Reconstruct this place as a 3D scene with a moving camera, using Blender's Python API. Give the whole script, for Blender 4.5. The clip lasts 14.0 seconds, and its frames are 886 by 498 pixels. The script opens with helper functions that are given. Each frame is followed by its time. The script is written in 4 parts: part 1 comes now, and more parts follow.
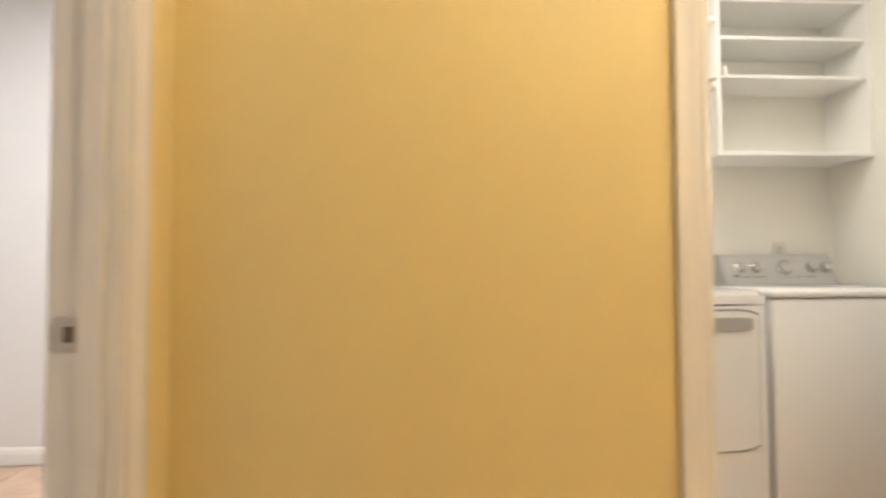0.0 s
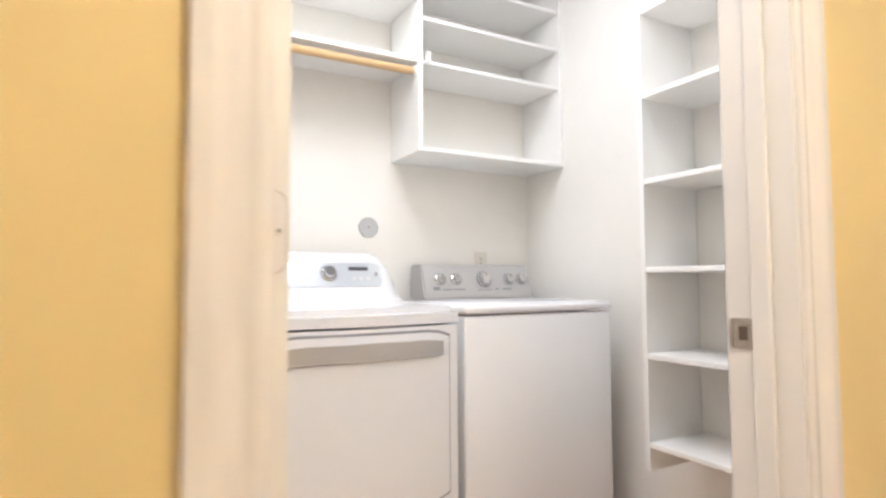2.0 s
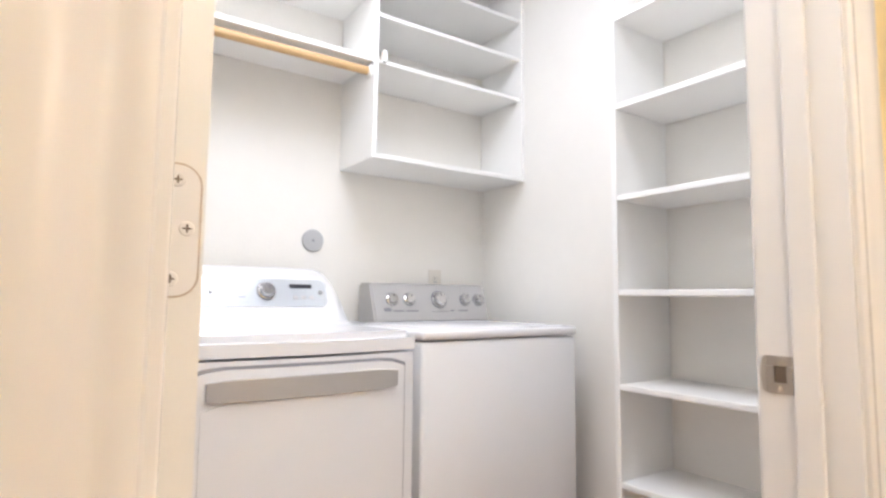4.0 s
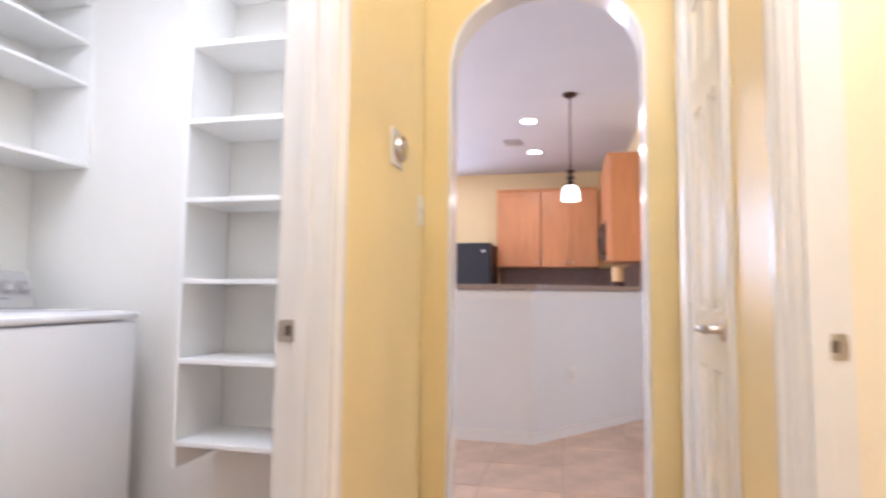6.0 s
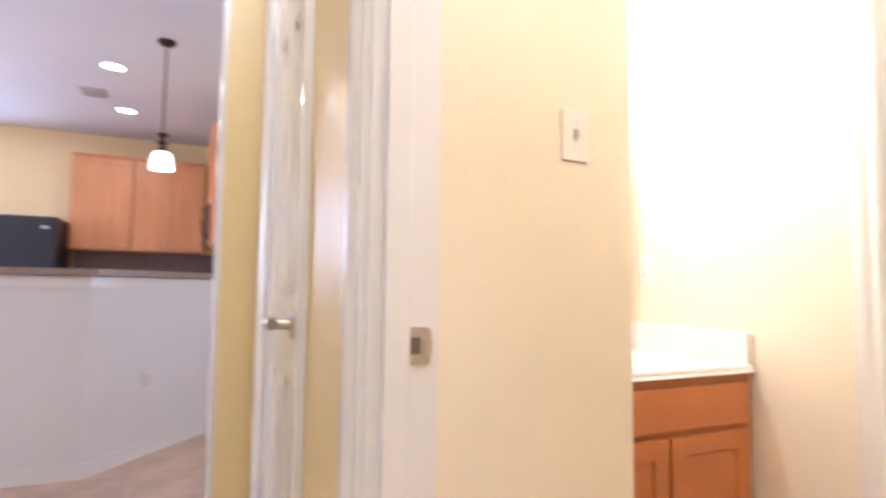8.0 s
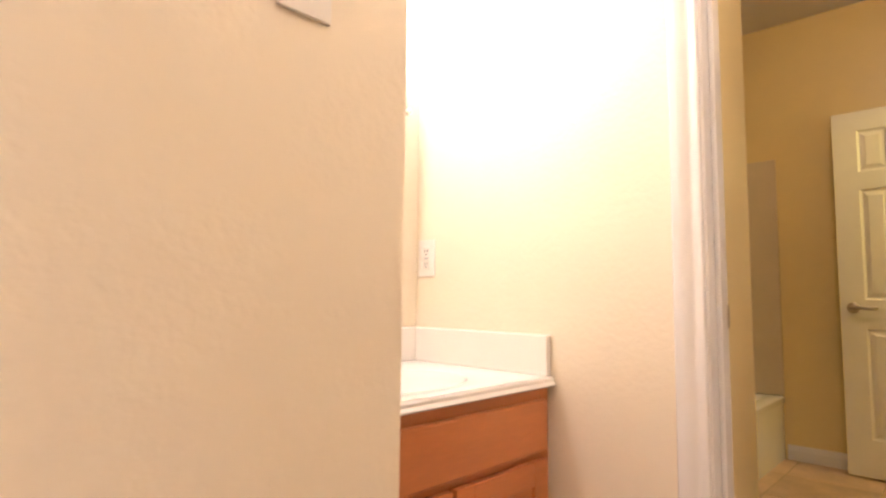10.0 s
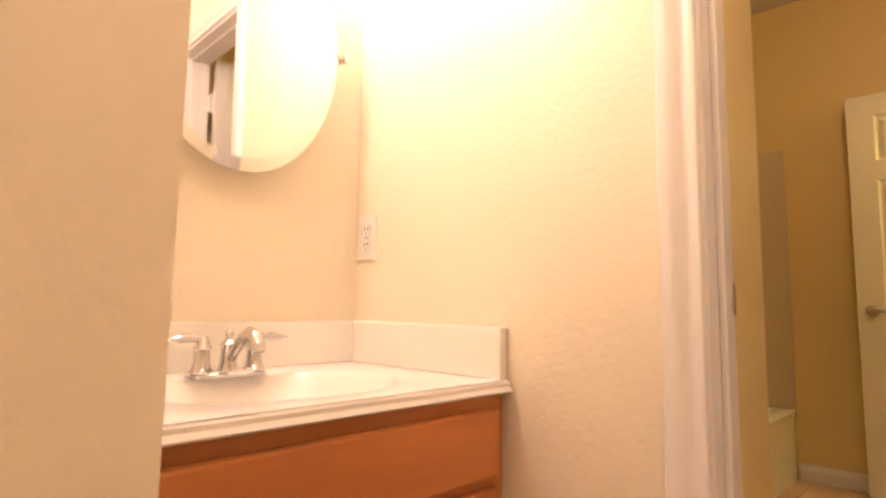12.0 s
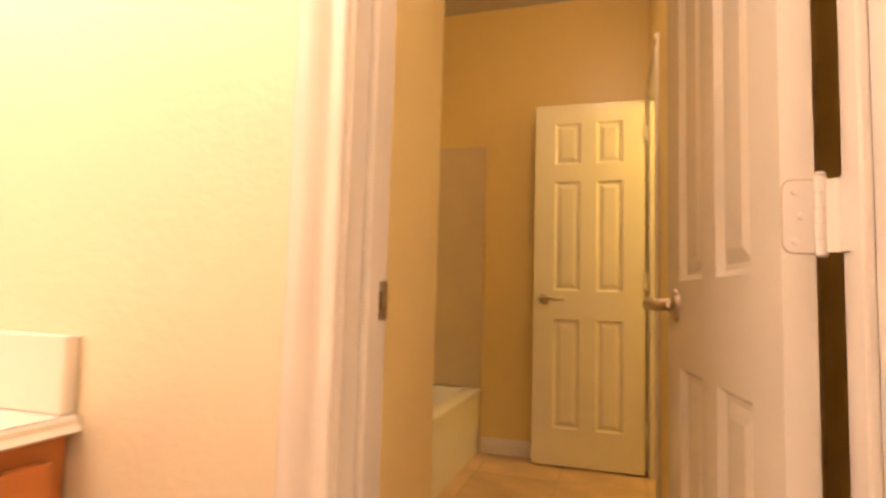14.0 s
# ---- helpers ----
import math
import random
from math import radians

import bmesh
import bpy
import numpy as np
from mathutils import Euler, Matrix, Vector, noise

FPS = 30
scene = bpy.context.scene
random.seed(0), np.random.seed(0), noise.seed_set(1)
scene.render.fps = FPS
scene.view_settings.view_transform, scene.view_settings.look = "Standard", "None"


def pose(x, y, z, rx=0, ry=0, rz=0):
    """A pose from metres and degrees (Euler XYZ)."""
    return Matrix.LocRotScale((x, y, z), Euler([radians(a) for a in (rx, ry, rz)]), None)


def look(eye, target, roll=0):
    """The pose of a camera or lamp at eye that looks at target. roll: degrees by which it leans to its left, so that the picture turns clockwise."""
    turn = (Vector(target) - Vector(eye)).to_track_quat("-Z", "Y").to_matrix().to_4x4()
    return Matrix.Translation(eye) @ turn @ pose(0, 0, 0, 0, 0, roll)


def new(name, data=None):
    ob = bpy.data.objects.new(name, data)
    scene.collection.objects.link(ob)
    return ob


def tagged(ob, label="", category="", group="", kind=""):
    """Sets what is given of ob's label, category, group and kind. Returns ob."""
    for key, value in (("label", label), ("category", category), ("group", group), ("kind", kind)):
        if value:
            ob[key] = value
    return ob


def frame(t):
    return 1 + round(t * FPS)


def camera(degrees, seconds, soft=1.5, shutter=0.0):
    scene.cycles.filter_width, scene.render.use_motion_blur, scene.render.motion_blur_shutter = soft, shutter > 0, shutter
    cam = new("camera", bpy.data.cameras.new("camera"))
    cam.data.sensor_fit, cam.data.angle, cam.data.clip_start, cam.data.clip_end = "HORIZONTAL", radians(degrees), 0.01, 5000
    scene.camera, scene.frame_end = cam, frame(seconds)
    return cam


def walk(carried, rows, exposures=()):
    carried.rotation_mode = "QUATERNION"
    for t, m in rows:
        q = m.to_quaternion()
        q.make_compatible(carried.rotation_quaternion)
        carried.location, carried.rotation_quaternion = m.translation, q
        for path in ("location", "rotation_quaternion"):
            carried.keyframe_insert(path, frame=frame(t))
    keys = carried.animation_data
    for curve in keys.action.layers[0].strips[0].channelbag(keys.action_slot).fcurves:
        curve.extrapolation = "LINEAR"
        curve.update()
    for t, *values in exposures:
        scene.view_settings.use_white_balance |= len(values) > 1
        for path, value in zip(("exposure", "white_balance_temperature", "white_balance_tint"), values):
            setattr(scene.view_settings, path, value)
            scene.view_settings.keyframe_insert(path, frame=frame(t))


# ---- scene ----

# ---- camera ----
cam = camera(76.6, 14.0, soft=2.5, shutter=0.5)
PATH = [
    (0, (-0.059, -0.025, 1.014), (0.055, 1.97, 1.089), -0.3),
    (0.5, (0.082, 0.031, 0.996), (0.476, 1.989, 1.099), -0.2),
    (1, (0.189, 0.154, 1.001), (0.82, 2.049, 1.098), -0.0),
    (1.5, (0.281, 0.324, 1.007), (1.147, 2.124, 1.106), -0.3),
    (2, (0.395, 0.489, 1.018), (1.353, 2.241, 1.126), -0.3),
    (2.2, (0.46, 0.558, 1.022), (1.416, 2.31, 1.144), -0.2),
    (4.3, (0.457, 0.695, 1.028), (1.661, 2.283, 1.2), 0.5),
    (4.5, (0.408, 0.647, 1.05), (1.685, 2.178, 1.203), 0.3),
    (5, (0.3, 0.573, 1.048), (1.837, 1.843, 1.205), 0.6),
    (5.5, (0.185, 0.531, 1.043), (1.991, 1.375, 1.205), 0.8),
    (6, (0.094, 0.448, 1.019), (2.041, 0.88, 1.17), 0.6),
    (6.5, (0.129, 0.395, 1.008), (2.124, 0.468, 1.144), 0.6),
    (7, (0.251, 0.342, 1.016), (2.238, 0.146, 1.14), 0.4),
    (7.5, (0.393, 0.29, 1.01), (2.351, -0.095, 1.137), 0.6),
    (8, (0.556, 0.259, 1.003), (2.365, -0.583, 1.137), 0.7),
    (8.5, (0.68, 0.239, 1.0), (2.245, -1.0, 1.115), 0.5),
    (9, (0.795, 0.115, 0.984), (2.228, -1.275, 1.111), 0.4),
    (11.5, (1.114, -0.464, 0.919), (2.476, -1.914, 1.126), 0.9),
    (12, (1.092, -0.504, 0.902), (2.472, -1.936, 1.115), 0.9),
    (12.5, (1.057, -0.529, 0.918), (2.396, -2.001, 1.116), 1.4),
    (13, (1.047, -0.585, 0.927), (2.275, -2.152, 1.119), 1.5),
    (13.5, (1.054, -0.701, 0.941), (1.986, -2.461, 1.128), 1.5),
    (14, (1.098, -0.826, 0.936), (1.695, -2.729, 1.095), 1.6),
]
EXPOSURES = [
    (0, -0.28, 6500, 9),
    (0.5, -0.03, 6300, 9),
    (1.5, 0.09, 5650, 12),
    (5, 0.05, 5350, 15),
    (7.5, -0.05, 5050, 19),
    (8.5, -0.2, 5150, 20),
    (9, -0.26, 5200, 22),
    (11.5, -0.78, 6900, 37),
    (13, -0.7, 7500, 39),
    (14, -0.45, 8200, 41),
]
walk(cam, [(t, look(e, g, r)) for t, e, g, r in PATH], EXPOSURES)

# ---- world and lamps ----
world = bpy.data.worlds.new("world")
scene.world = world
world.use_nodes = True
sky = world.node_tree.nodes.new("ShaderNodeTexSky")
sky.sky_type, sky.sun_disc, sky.sun_elevation, sky.sun_rotation = "NISHITA", False, radians(45), radians(60)
world.node_tree.links.new(sky.outputs[0], world.node_tree.nodes["Background"].inputs[0])
world.node_tree.nodes["Background"].inputs[1].default_value = 0.12


def area(name, at, size, power, colour, aim=(0, 0, -1), size_y=None):
    data = bpy.data.lights.new(name, "AREA")
    data.size, data.energy, data.color = size, power, colour
    if size_y:
        data.shape, data.size_y = "RECTANGLE", size_y
    ob = new(name, data)
    ob.matrix_world = look(at, Vector(at) + Vector(aim))
    return ob


def bulb(name, at, radius, power, colour):
    data = bpy.data.lights.new(name, "POINT")
    data.shadow_soft_size, data.energy, data.color = radius, power, colour
    ob = new(name, data)
    ob.location = at
    return ob


WARM, NEUTRAL, COOL = (1.0, 0.76, 0.46), (1.0, 0.9, 0.76), (0.86, 0.9, 1.0)
bulb("hall_bulb", (0.65, 0.21, 2.5), 0.07, 47, (1.0, 0.93, 0.82))
# added fill without a known lamp, lifts the switch wall and hall wall
bulb("vanity_room_fill", (0.72, -0.72, 2.45), 0.08, 27, (1.0, 0.89, 0.70))
area("laundry_lamp", (1.1, 1.75, 2.66), 0.9, 25, (1.0, 0.945, 0.86))
for k in range(3):
    bulb("vanity_bulb", (2.12, -0.78 - 0.2 * k, 2.02), 0.05, 17, (1.0, 0.92, 0.80))
bulb("bath_bulb", (1.2, -2.75, 2.6), 0.1, 19, (1.0, 0.77, 0.43))
area("far_room_lamp", (-1.5, 1.6, 2.6), 0.8, 66, (0.97, 0.97, 1.0))
bulb("side_room_bulb", (0.35, -3.72, 2.0), 0.1, 40, (1.0, 0.86, 0.22))
for x, y in ((5.676, 0.818), (6.949, 0.826), (6.97, 2.05), (5.736, 1.946)):
    area("downlight_lamp", (x, y, 2.70), 0.13, 9, (1.0, 0.86, 0.7))
area("kitchen_window_light", (8.08, 2.95, 1.78), 0.8, 60, COOL, (-1, 0, 0), 1.1)
# two cool fills added at windowless living room walls to brighten the bar
area("living_fill_light", (4.2, 4.9, 1.6), 1.6, 120, COOL, (0, -1, 0), 1.4)
area("living_fill_light", (3.7, -2.3, 1.4), 1.4, 24, COOL, (0, 1, 0), 1.4)
bulb("pendant_bulb", (4.97, 0.417, 1.83), 0.03, 4, (1.0, 0.85, 0.65))


# ---- materials ----
def material(name, colour, rough=0.5, metal=0.0, vary=0.06, scale=6.0, bump=0.0, bump_scale=200.0, coat=0.0, stretch=None, emit=None, power=0.0):
    m = bpy.data.materials.new(name)
    m.use_nodes = True
    n, l = m.node_tree.nodes, m.node_tree.links
    b = n["Principled BSDF"]
    b.inputs["Roughness"].default_value, b.inputs["Metallic"].default_value = rough, metal
    b.inputs["Coat Weight"].default_value = coat
    co = n.new("ShaderNodeTexCoord")
    mp = n.new("ShaderNodeMapping")
    mp.inputs["Scale"].default_value = stretch or (1, 1, 1)
    l.new(co.outputs["Object"], mp.inputs[0])
    big, small = n.new("ShaderNodeTexNoise"), n.new("ShaderNodeTexNoise")
    big.inputs["Scale"].default_value, small.inputs["Scale"].default_value = scale, scale * 9
    big.inputs["Detail"].default_value, small.inputs["Detail"].default_value = 4, 3
    mix = n.new("ShaderNodeMath")
    mix.operation = "MULTIPLY_ADD"
    mix.inputs[1].default_value = 0.35
    l.new(mp.outputs[0], big.inputs[0]), l.new(mp.outputs[0], small.inputs[0])
    l.new(small.outputs[0], mix.inputs[0]), l.new(big.outputs[0], mix.inputs[2])
    ramp = n.new("ShaderNodeValToRGB")
    ramp.color_ramp.elements[0].position, ramp.color_ramp.elements[1].position = 0.35, 1.0
    ramp.color_ramp.elements[0].color = (*[c * (1 - vary) for c in colour], 1)
    ramp.color_ramp.elements[1].color = (*[min(1, c * (1 + vary)) for c in colour], 1)
    l.new(mix.outputs[0], ramp.inputs[0]), l.new(ramp.outputs[0], b.inputs["Base Color"])
    if bump:
        grain, bp = n.new("ShaderNodeTexNoise"), n.new("ShaderNodeBump")
        grain.inputs["Scale"].default_value, grain.inputs["Detail"].default_value = bump_scale, 3
        bp.inputs["Strength"].default_value, bp.inputs["Distance"].default_value = bump, 0.002
        l.new(mp.outputs[0], grain.inputs[0]), l.new(grain.outputs[0], bp.inputs["Height"])
        l.new(bp.outputs[0], b.inputs["Normal"])
    if emit:
        b.inputs["Emission Color"].default_value, b.inputs["Emission Strength"].default_value = (*emit, 1), power
    return m


YELLOW = material("yellow_wall_paint", (0.81, 0.65, 0.31), 0.36, bump=0.22, bump_scale=75, vary=0.03, scale=2)
CREAM = material("cream_wall_paint", (0.83, 0.74, 0.57), 0.42, bump=0.55, bump_scale=70, vary=0.03, scale=2)
WHITE_WALL = material("white_wall_paint", (0.90, 0.875, 0.82), 0.5, bump=0.25, bump_scale=80, vary=0.03, scale=2)
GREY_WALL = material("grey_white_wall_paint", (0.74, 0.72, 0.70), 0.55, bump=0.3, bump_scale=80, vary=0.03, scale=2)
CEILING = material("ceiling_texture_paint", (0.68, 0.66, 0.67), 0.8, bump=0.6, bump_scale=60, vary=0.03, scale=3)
TRIM = material("glossy_white_trim", (0.82, 0.79, 0.75), 0.2, vary=0.015, scale=3, coat=0.25)
DOOR_PAINT = material("white_door_paint", (0.82, 0.79, 0.73), 0.22, vary=0.03, scale=5, bump=0.08, bump_scale=90)
SHELF = material("white_shelf_paint", (0.92, 0.91, 0.88), 0.4, vary=0.02, scale=4)
ENAMEL = material("white_enamel", (0.82, 0.82, 0.83), 0.22, vary=0.015, scale=3, coat=0.3)
GREY_PLASTIC = material("grey_plastic", (0.50, 0.50, 0.50), 0.35, vary=0.03)
SILVER = material("silver_plastic", (0.50, 0.49, 0.48), 0.4, metal=0.4, vary=0.03)
DARK = material("dark_plastic", (0.03, 0.03, 0.035), 0.3, vary=0.1)
BLACK = material("black_appliance", (0.010, 0.010, 0.016), 0.4, vary=0.15)
PRINT = material("grey_print", (0.25, 0.25, 0.27), 0.5)
CHROME = material("chrome", (0.60, 0.59, 0.58), 0.1, metal=1.0, vary=0.02)
NICKEL = material("satin_nickel", (0.50, 0.45, 0.39), 0.3, metal=1.0, vary=0.08, scale=20)
BRONZE = material("dark_bronze", (0.06, 0.03, 0.022), 0.4, metal=0.6, vary=0.1)
KITCHEN = material("kitchen_wall_paint", (0.75, 0.57, 0.30), 0.6, bump=0.3, bump_scale=80, vary=0.03, scale=2)
LATCH = material("latch_recess", (0.16, 0.12, 0.09), 0.5, metal=0.5)
MAPLE = material("maple_cabinet", (0.55, 0.24, 0.095), 0.35, vary=0.16, scale=3, stretch=(6, 6, 0.7), bump=0.05, bump_scale=60)
VANITY_WOOD = material("vanity_wood", (0.46, 0.155, 0.042), 0.35, vary=0.18, scale=3, stretch=(5, 0.8, 5), bump=0.05, bump_scale=60)
ROD_WOOD = material("pale_rod_wood", (0.62, 0.42, 0.20), 0.45, vary=0.12, scale=8, stretch=(0.6, 6, 6))
MARBLE = material("cultured_marble", (0.84, 0.80, 0.72), 0.15, vary=0.03, scale=3, coat=0.3)
LAMINATE = material("brown_laminate", (0.30, 0.22, 0.17), 0.3, vary=0.3, scale=40)
BACKSPLASH = material("brown_backsplash", (0.16, 0.10, 0.08), 0.35, vary=0.25, scale=30)
GROUT = material("tile_grout", (0.48, 0.38, 0.28), 0.9, vary=0.15, scale=30, bump=0.4)
PLATE = material("white_plate_plastic", (0.80, 0.76, 0.68), 0.3, vary=0.02)
TUB = material("tub_enamel", (0.86, 0.87, 0.90), 0.15, vary=0.02, coat=0.5)
SURROUND = material("tub_surround", (0.66, 0.56, 0.40), 0.3, vary=0.05)
RUBBER = material("grey_rubber", (0.12, 0.12, 0.12), 0.7)
BLIND = material("white_blind", (0.85, 0.85, 0.85), 0.5, vary=0.02)
GLOW = material("lamp_glow", (0.9, 0.9, 0.9), 0.5, emit=(1.0, 0.9, 0.74), power=16)
SHADE = material("frosted_shade", (0.9, 0.88, 0.84), 0.4, emit=(1.0, 0.86, 0.68), power=3.5)
DISPLAY = material("display_panel", (0.74, 0.78, 0.83), 0.15, metal=0.45, vary=0.04)
DAYLIGHT = material("daylight_backdrop", (0.8, 0.85, 0.9), 1.0, emit=(0.85, 0.93, 1.0), power=3.0)

MIRROR = bpy.data.materials.new("mirror_silver")
MIRROR.use_nodes = True
b = MIRROR.node_tree.nodes["Principled BSDF"]
b.inputs["Base Color"].default_value, b.inputs["Metallic"].default_value, b.inputs["Roughness"].default_value = (0.9, 0.9, 0.88, 1), 1.0, 0.02

TILE = material("tan_floor_tile", (0.60, 0.42, 0.29), 0.32, vary=0.3, scale=5, bump=0.1, bump_scale=40)
n, l = TILE.node_tree.nodes, TILE.node_tree.links
info, hue = n.new("ShaderNodeObjectInfo"), n.new("ShaderNodeHueSaturation")
vary = n.new("ShaderNodeMapRange")
vary.inputs["To Min"].default_value, vary.inputs["To Max"].default_value = 0.88, 1.12
l.new(info.outputs["Random"], vary.inputs["Value"]), l.new(vary.outputs[0], hue.inputs["Value"])
b = n["Principled BSDF"]
l.new(b.inputs["Base Color"].links[0].from_socket, hue.inputs["Color"]), l.new(hue.outputs[0], b.inputs["Base Color"])


# ---- mesh tools ----
def box(bm, x0, y0, z0, x1, y1, z1, bevel=0.0, segments=2):
    made = bmesh.ops.create_cube(bm, size=1.0, matrix=Matrix.LocRotScale(((x0 + x1) / 2, (y0 + y1) / 2, (z0 + z1) / 2), None, (abs(x1 - x0), abs(y1 - y0), abs(z1 - z0))))
    if bevel:
        edges = list({e for v in made["verts"] for e in v.link_edges})
        bmesh.ops.bevel(bm, geom=edges, offset=bevel, segments=segments, profile=0.5, affect="EDGES")
    return bm


def boxed(*args):
    return box(bmesh.new(), *args)


def prism(bm, loop, way):
    """A closed loop of points swept along a vector."""
    way = Vector(way)
    a = [bm.verts.new(p) for p in loop]
    c = [bm.verts.new(Vector(p) + way) for p in loop]
    bm.faces.new(a), bm.faces.new(c[::-1])
    for i in range(len(loop)):
        j = (i + 1) % len(loop)
        bm.faces.new((a[j], a[i], c[i], c[j]))
    bmesh.ops.recalc_face_normals(bm, faces=bm.faces)
    return bm


def lathe(bm, profile, m=Matrix(), steps=24, sx=1.0, sy=1.0):
    """A profile of (radius, height) turned about z."""
    rings = []
    for r, z in profile:
        rings.append([bm.verts.new(m @ Vector((sx * r * math.cos(2 * math.pi * k / steps), sy * r * math.sin(2 * math.pi * k / steps), z))) for k in range(steps)])
    for p, q in zip(rings, rings[1:]):
        for k in range(steps):
            bm.faces.new((p[k], p[(k + 1) % steps], q[(k + 1) % steps], q[k]))
    bm.faces.new(rings[0][::-1]), bm.faces.new(rings[-1])
    return bm


def tube(bm, points, radii, steps=12):
    """A round bar along points with a radius at each."""
    rings = []
    for i, p in enumerate(points):
        a, c = Vector(points[max(0, i - 1)]), Vector(points[min(len(points) - 1, i + 1)])
        turn = (c - a).to_track_quat("Z", "Y").to_matrix()
        rings.append([bm.verts.new(Vector(p) + turn @ Vector((radii[i] * math.cos(2 * math.pi * k / steps), radii[i] * math.sin(2 * math.pi * k / steps), 0))) for k in range(steps)])
    for p, q in zip(rings, rings[1:]):
        for k in range(steps):
            bm.faces.new((p[k], p[(k + 1) % steps], q[(k + 1) % steps], q[k]))
    bm.faces.new(rings[0][::-1]), bm.faces.new(rings[-1])
    return bm


def finish(name, bm, mat, smooth=False):
    me = bpy.data.meshes.new(name)
    bm.to_mesh(me)
    bm.free()
    me.materials.append(mat)
    if smooth:
        me.polygons.foreach_set("use_smooth", [True] * len(me.polygons))
        me.set_sharp_from_angle(angle=radians(40))
    return new(name, me)


def part(name, bm, mat, parent, label="", smooth=False):
    ob = finish(name, bm, mat, smooth)
    ob.parent = parent
    return tagged(ob, label)


def thing(name, label, category, m=Matrix(), group="", kind=""):
    ob = new(name)
    ob.matrix_world = m
    ob.empty_display_size = 0.1
    return tagged(ob, label, category, group, kind)


def setting(name, bm, mat, label, category):
    return tagged(finish(name, bm, mat), label, category, kind="structure")


# ---- walls, floor, ceiling ----
T, TS, H = 0.115, 0.088, 2.74
HN, HS, HE, HW = 0.985, 0.056, 2.16, -0.48  # faces of the hall
LX0, LX1, LY1 = 0.42, 2.226, 2.90  # laundry
VX, VE, VS, VEND = 1.53, 2.27, -1.40, -0.667  # vanity room
BX0, BX1, BS = 0.93, 2.66, -4.19  # bathroom
DOOR_H = 2.05
LAUNDRY = (0.482, 1.305)
VDOOR = (0.584, 1.216)
BDOOR = (0.852, 1.41)


def wall_x(name, y0, y1, x0, x1, gaps, mat, label, top=H):
    """A wall along x with door gaps (x0, x1, height)."""
    bm, at = bmesh.new(), x0
    for a, c, h in gaps:
        box(bm, at, y0, 0, a, y1, top)
        box(bm, a, y0, h, c, y1, top)
        at = c
    box(bm, at, y0, 0, x1, y1, top)
    return setting(name, bm, mat, label, "wall")


def wall_y(name, x0, x1, y0, y1, gaps, mat, label, top=H):
    bm, at = bmesh.new(), y0
    for a, c, h in gaps:
        box(bm, x0, at, 0, x1, a, top)
        box(bm, x0, a, h, x1, c, top)
        at = c
    box(bm, x0, at, 0, x1, y1, top)
    return setting(name, bm, mat, label, "wall")


SKIN = 0.004
wall_x("wall_laundry_front", HN, HN + T - SKIN, HW - TS, HE, [(*LAUNDRY, DOOR_H)], YELLOW, "yellow painted hall wall with the laundry doorway")
wall_x("wall_laundry_inside", HN + T - SKIN, HN + T, LX0, LX1, [(*LAUNDRY, DOOR_H)], WHITE_WALL, "white painted inner face of the laundry front wall")
CLOSET = (1.60, 2.08)
JOG = 0.34
wall_x("wall_hall_south", HS - TS + SKIN, HS, JOG, HE, [(*VDOOR, DOOR_H), (*CLOSET, DOOR_H)], YELLOW, "yellow painted hall wall with two doorways")
wall_x("wall_vanity_north", HS - TS, HS - TS + SKIN, JOG, VX, [(*VDOOR, DOOR_H)], CREAM, "cream painted inner face of the vanity room wall")
wall_y("wall_hall_west", HW - TS, HW, -0.8, HN, [(HS + 0.074, 0.82, DOOR_H)], YELLOW, "yellow painted end wall of the hall with a doorway")
wall_y("wall_laundry_west", LX0 - T, LX0, HN + T, LY1, [], WHITE_WALL, "white painted laundry wall")
wall_y("wall_laundry_east", LX1, LX1 + T, HN + T, LY1 + T, [], WHITE_WALL, "white painted laundry wall")
wall_x("wall_laundry_north", LY1, LY1 + T, LX0 - T, LX1, [], WHITE_WALL, "white painted laundry back wall")
# vanity room
wall_y("wall_switch", VX, VX + T, VEND, HS - TS, [], CREAM, "cream painted wall carrying a light switch")
wall_x("wall_niche_north", VEND + 0.001, VEND + T, VX + T, VE, [], CREAM, "cream painted wall closing the vanity niche")
wall_y("wall_vanity_east", VE, VE + T, VS, VEND + T, [], CREAM, "cream painted wall behind the vanity")
wall_x("wall_vanity_south", VS - T, VS, HW - TS, BX1, [(*BDOOR, DOOR_H)], CREAM, "cream painted wall with the bathroom doorway")
wall_y("wall_vanity_west", JOG, JOG + T, VS, HS - TS, [], CREAM, "cream painted wall closing the vanity room")
wall_x("wall_hall_jog", -0.8, -0.7, HW, JOG, [], YELLOW, "yellow painted wall closing the hall recess")
wall_y("wall_hall_jog_side", JOG - 0.01, JOG, -0.7, HS, [], YELLOW, "yellow painted side of the hall recess")
# bathroom
wall_y("wall_bath_stub", 1.44, 1.44 + T, -1.88, VS - T, [], YELLOW, "yellow painted stub wall beside the bathroom door")
wall_y("wall_bath_east", BX1, BX1 + T, BS - T, VS - T, [], YELLOW, "yellow painted bathroom wall")
wall_x("wall_bath_south", BS - T, BS, BX0 - T, BX1, [], YELLOW, "yellow painted bathroom back wall")
BATH_SIDE = (-4.06, -3.42)
wall_y("wall_bath_west", BX0 - T, BX0, BS, -2.15, [(*BATH_SIDE, DOOR_H)], YELLOW, "yellow painted bathroom wall with a side doorway")
wall_y("wall_bath_west_return", 0.62, 0.70, -2.15, VS - T, [], YELLOW, "yellow painted wall behind the bathroom door")
wall_x("wall_bath_return", -2.15 - 0.08, -2.15, 0.62, BX0 - T, [], YELLOW, "yellow painted short return wall")
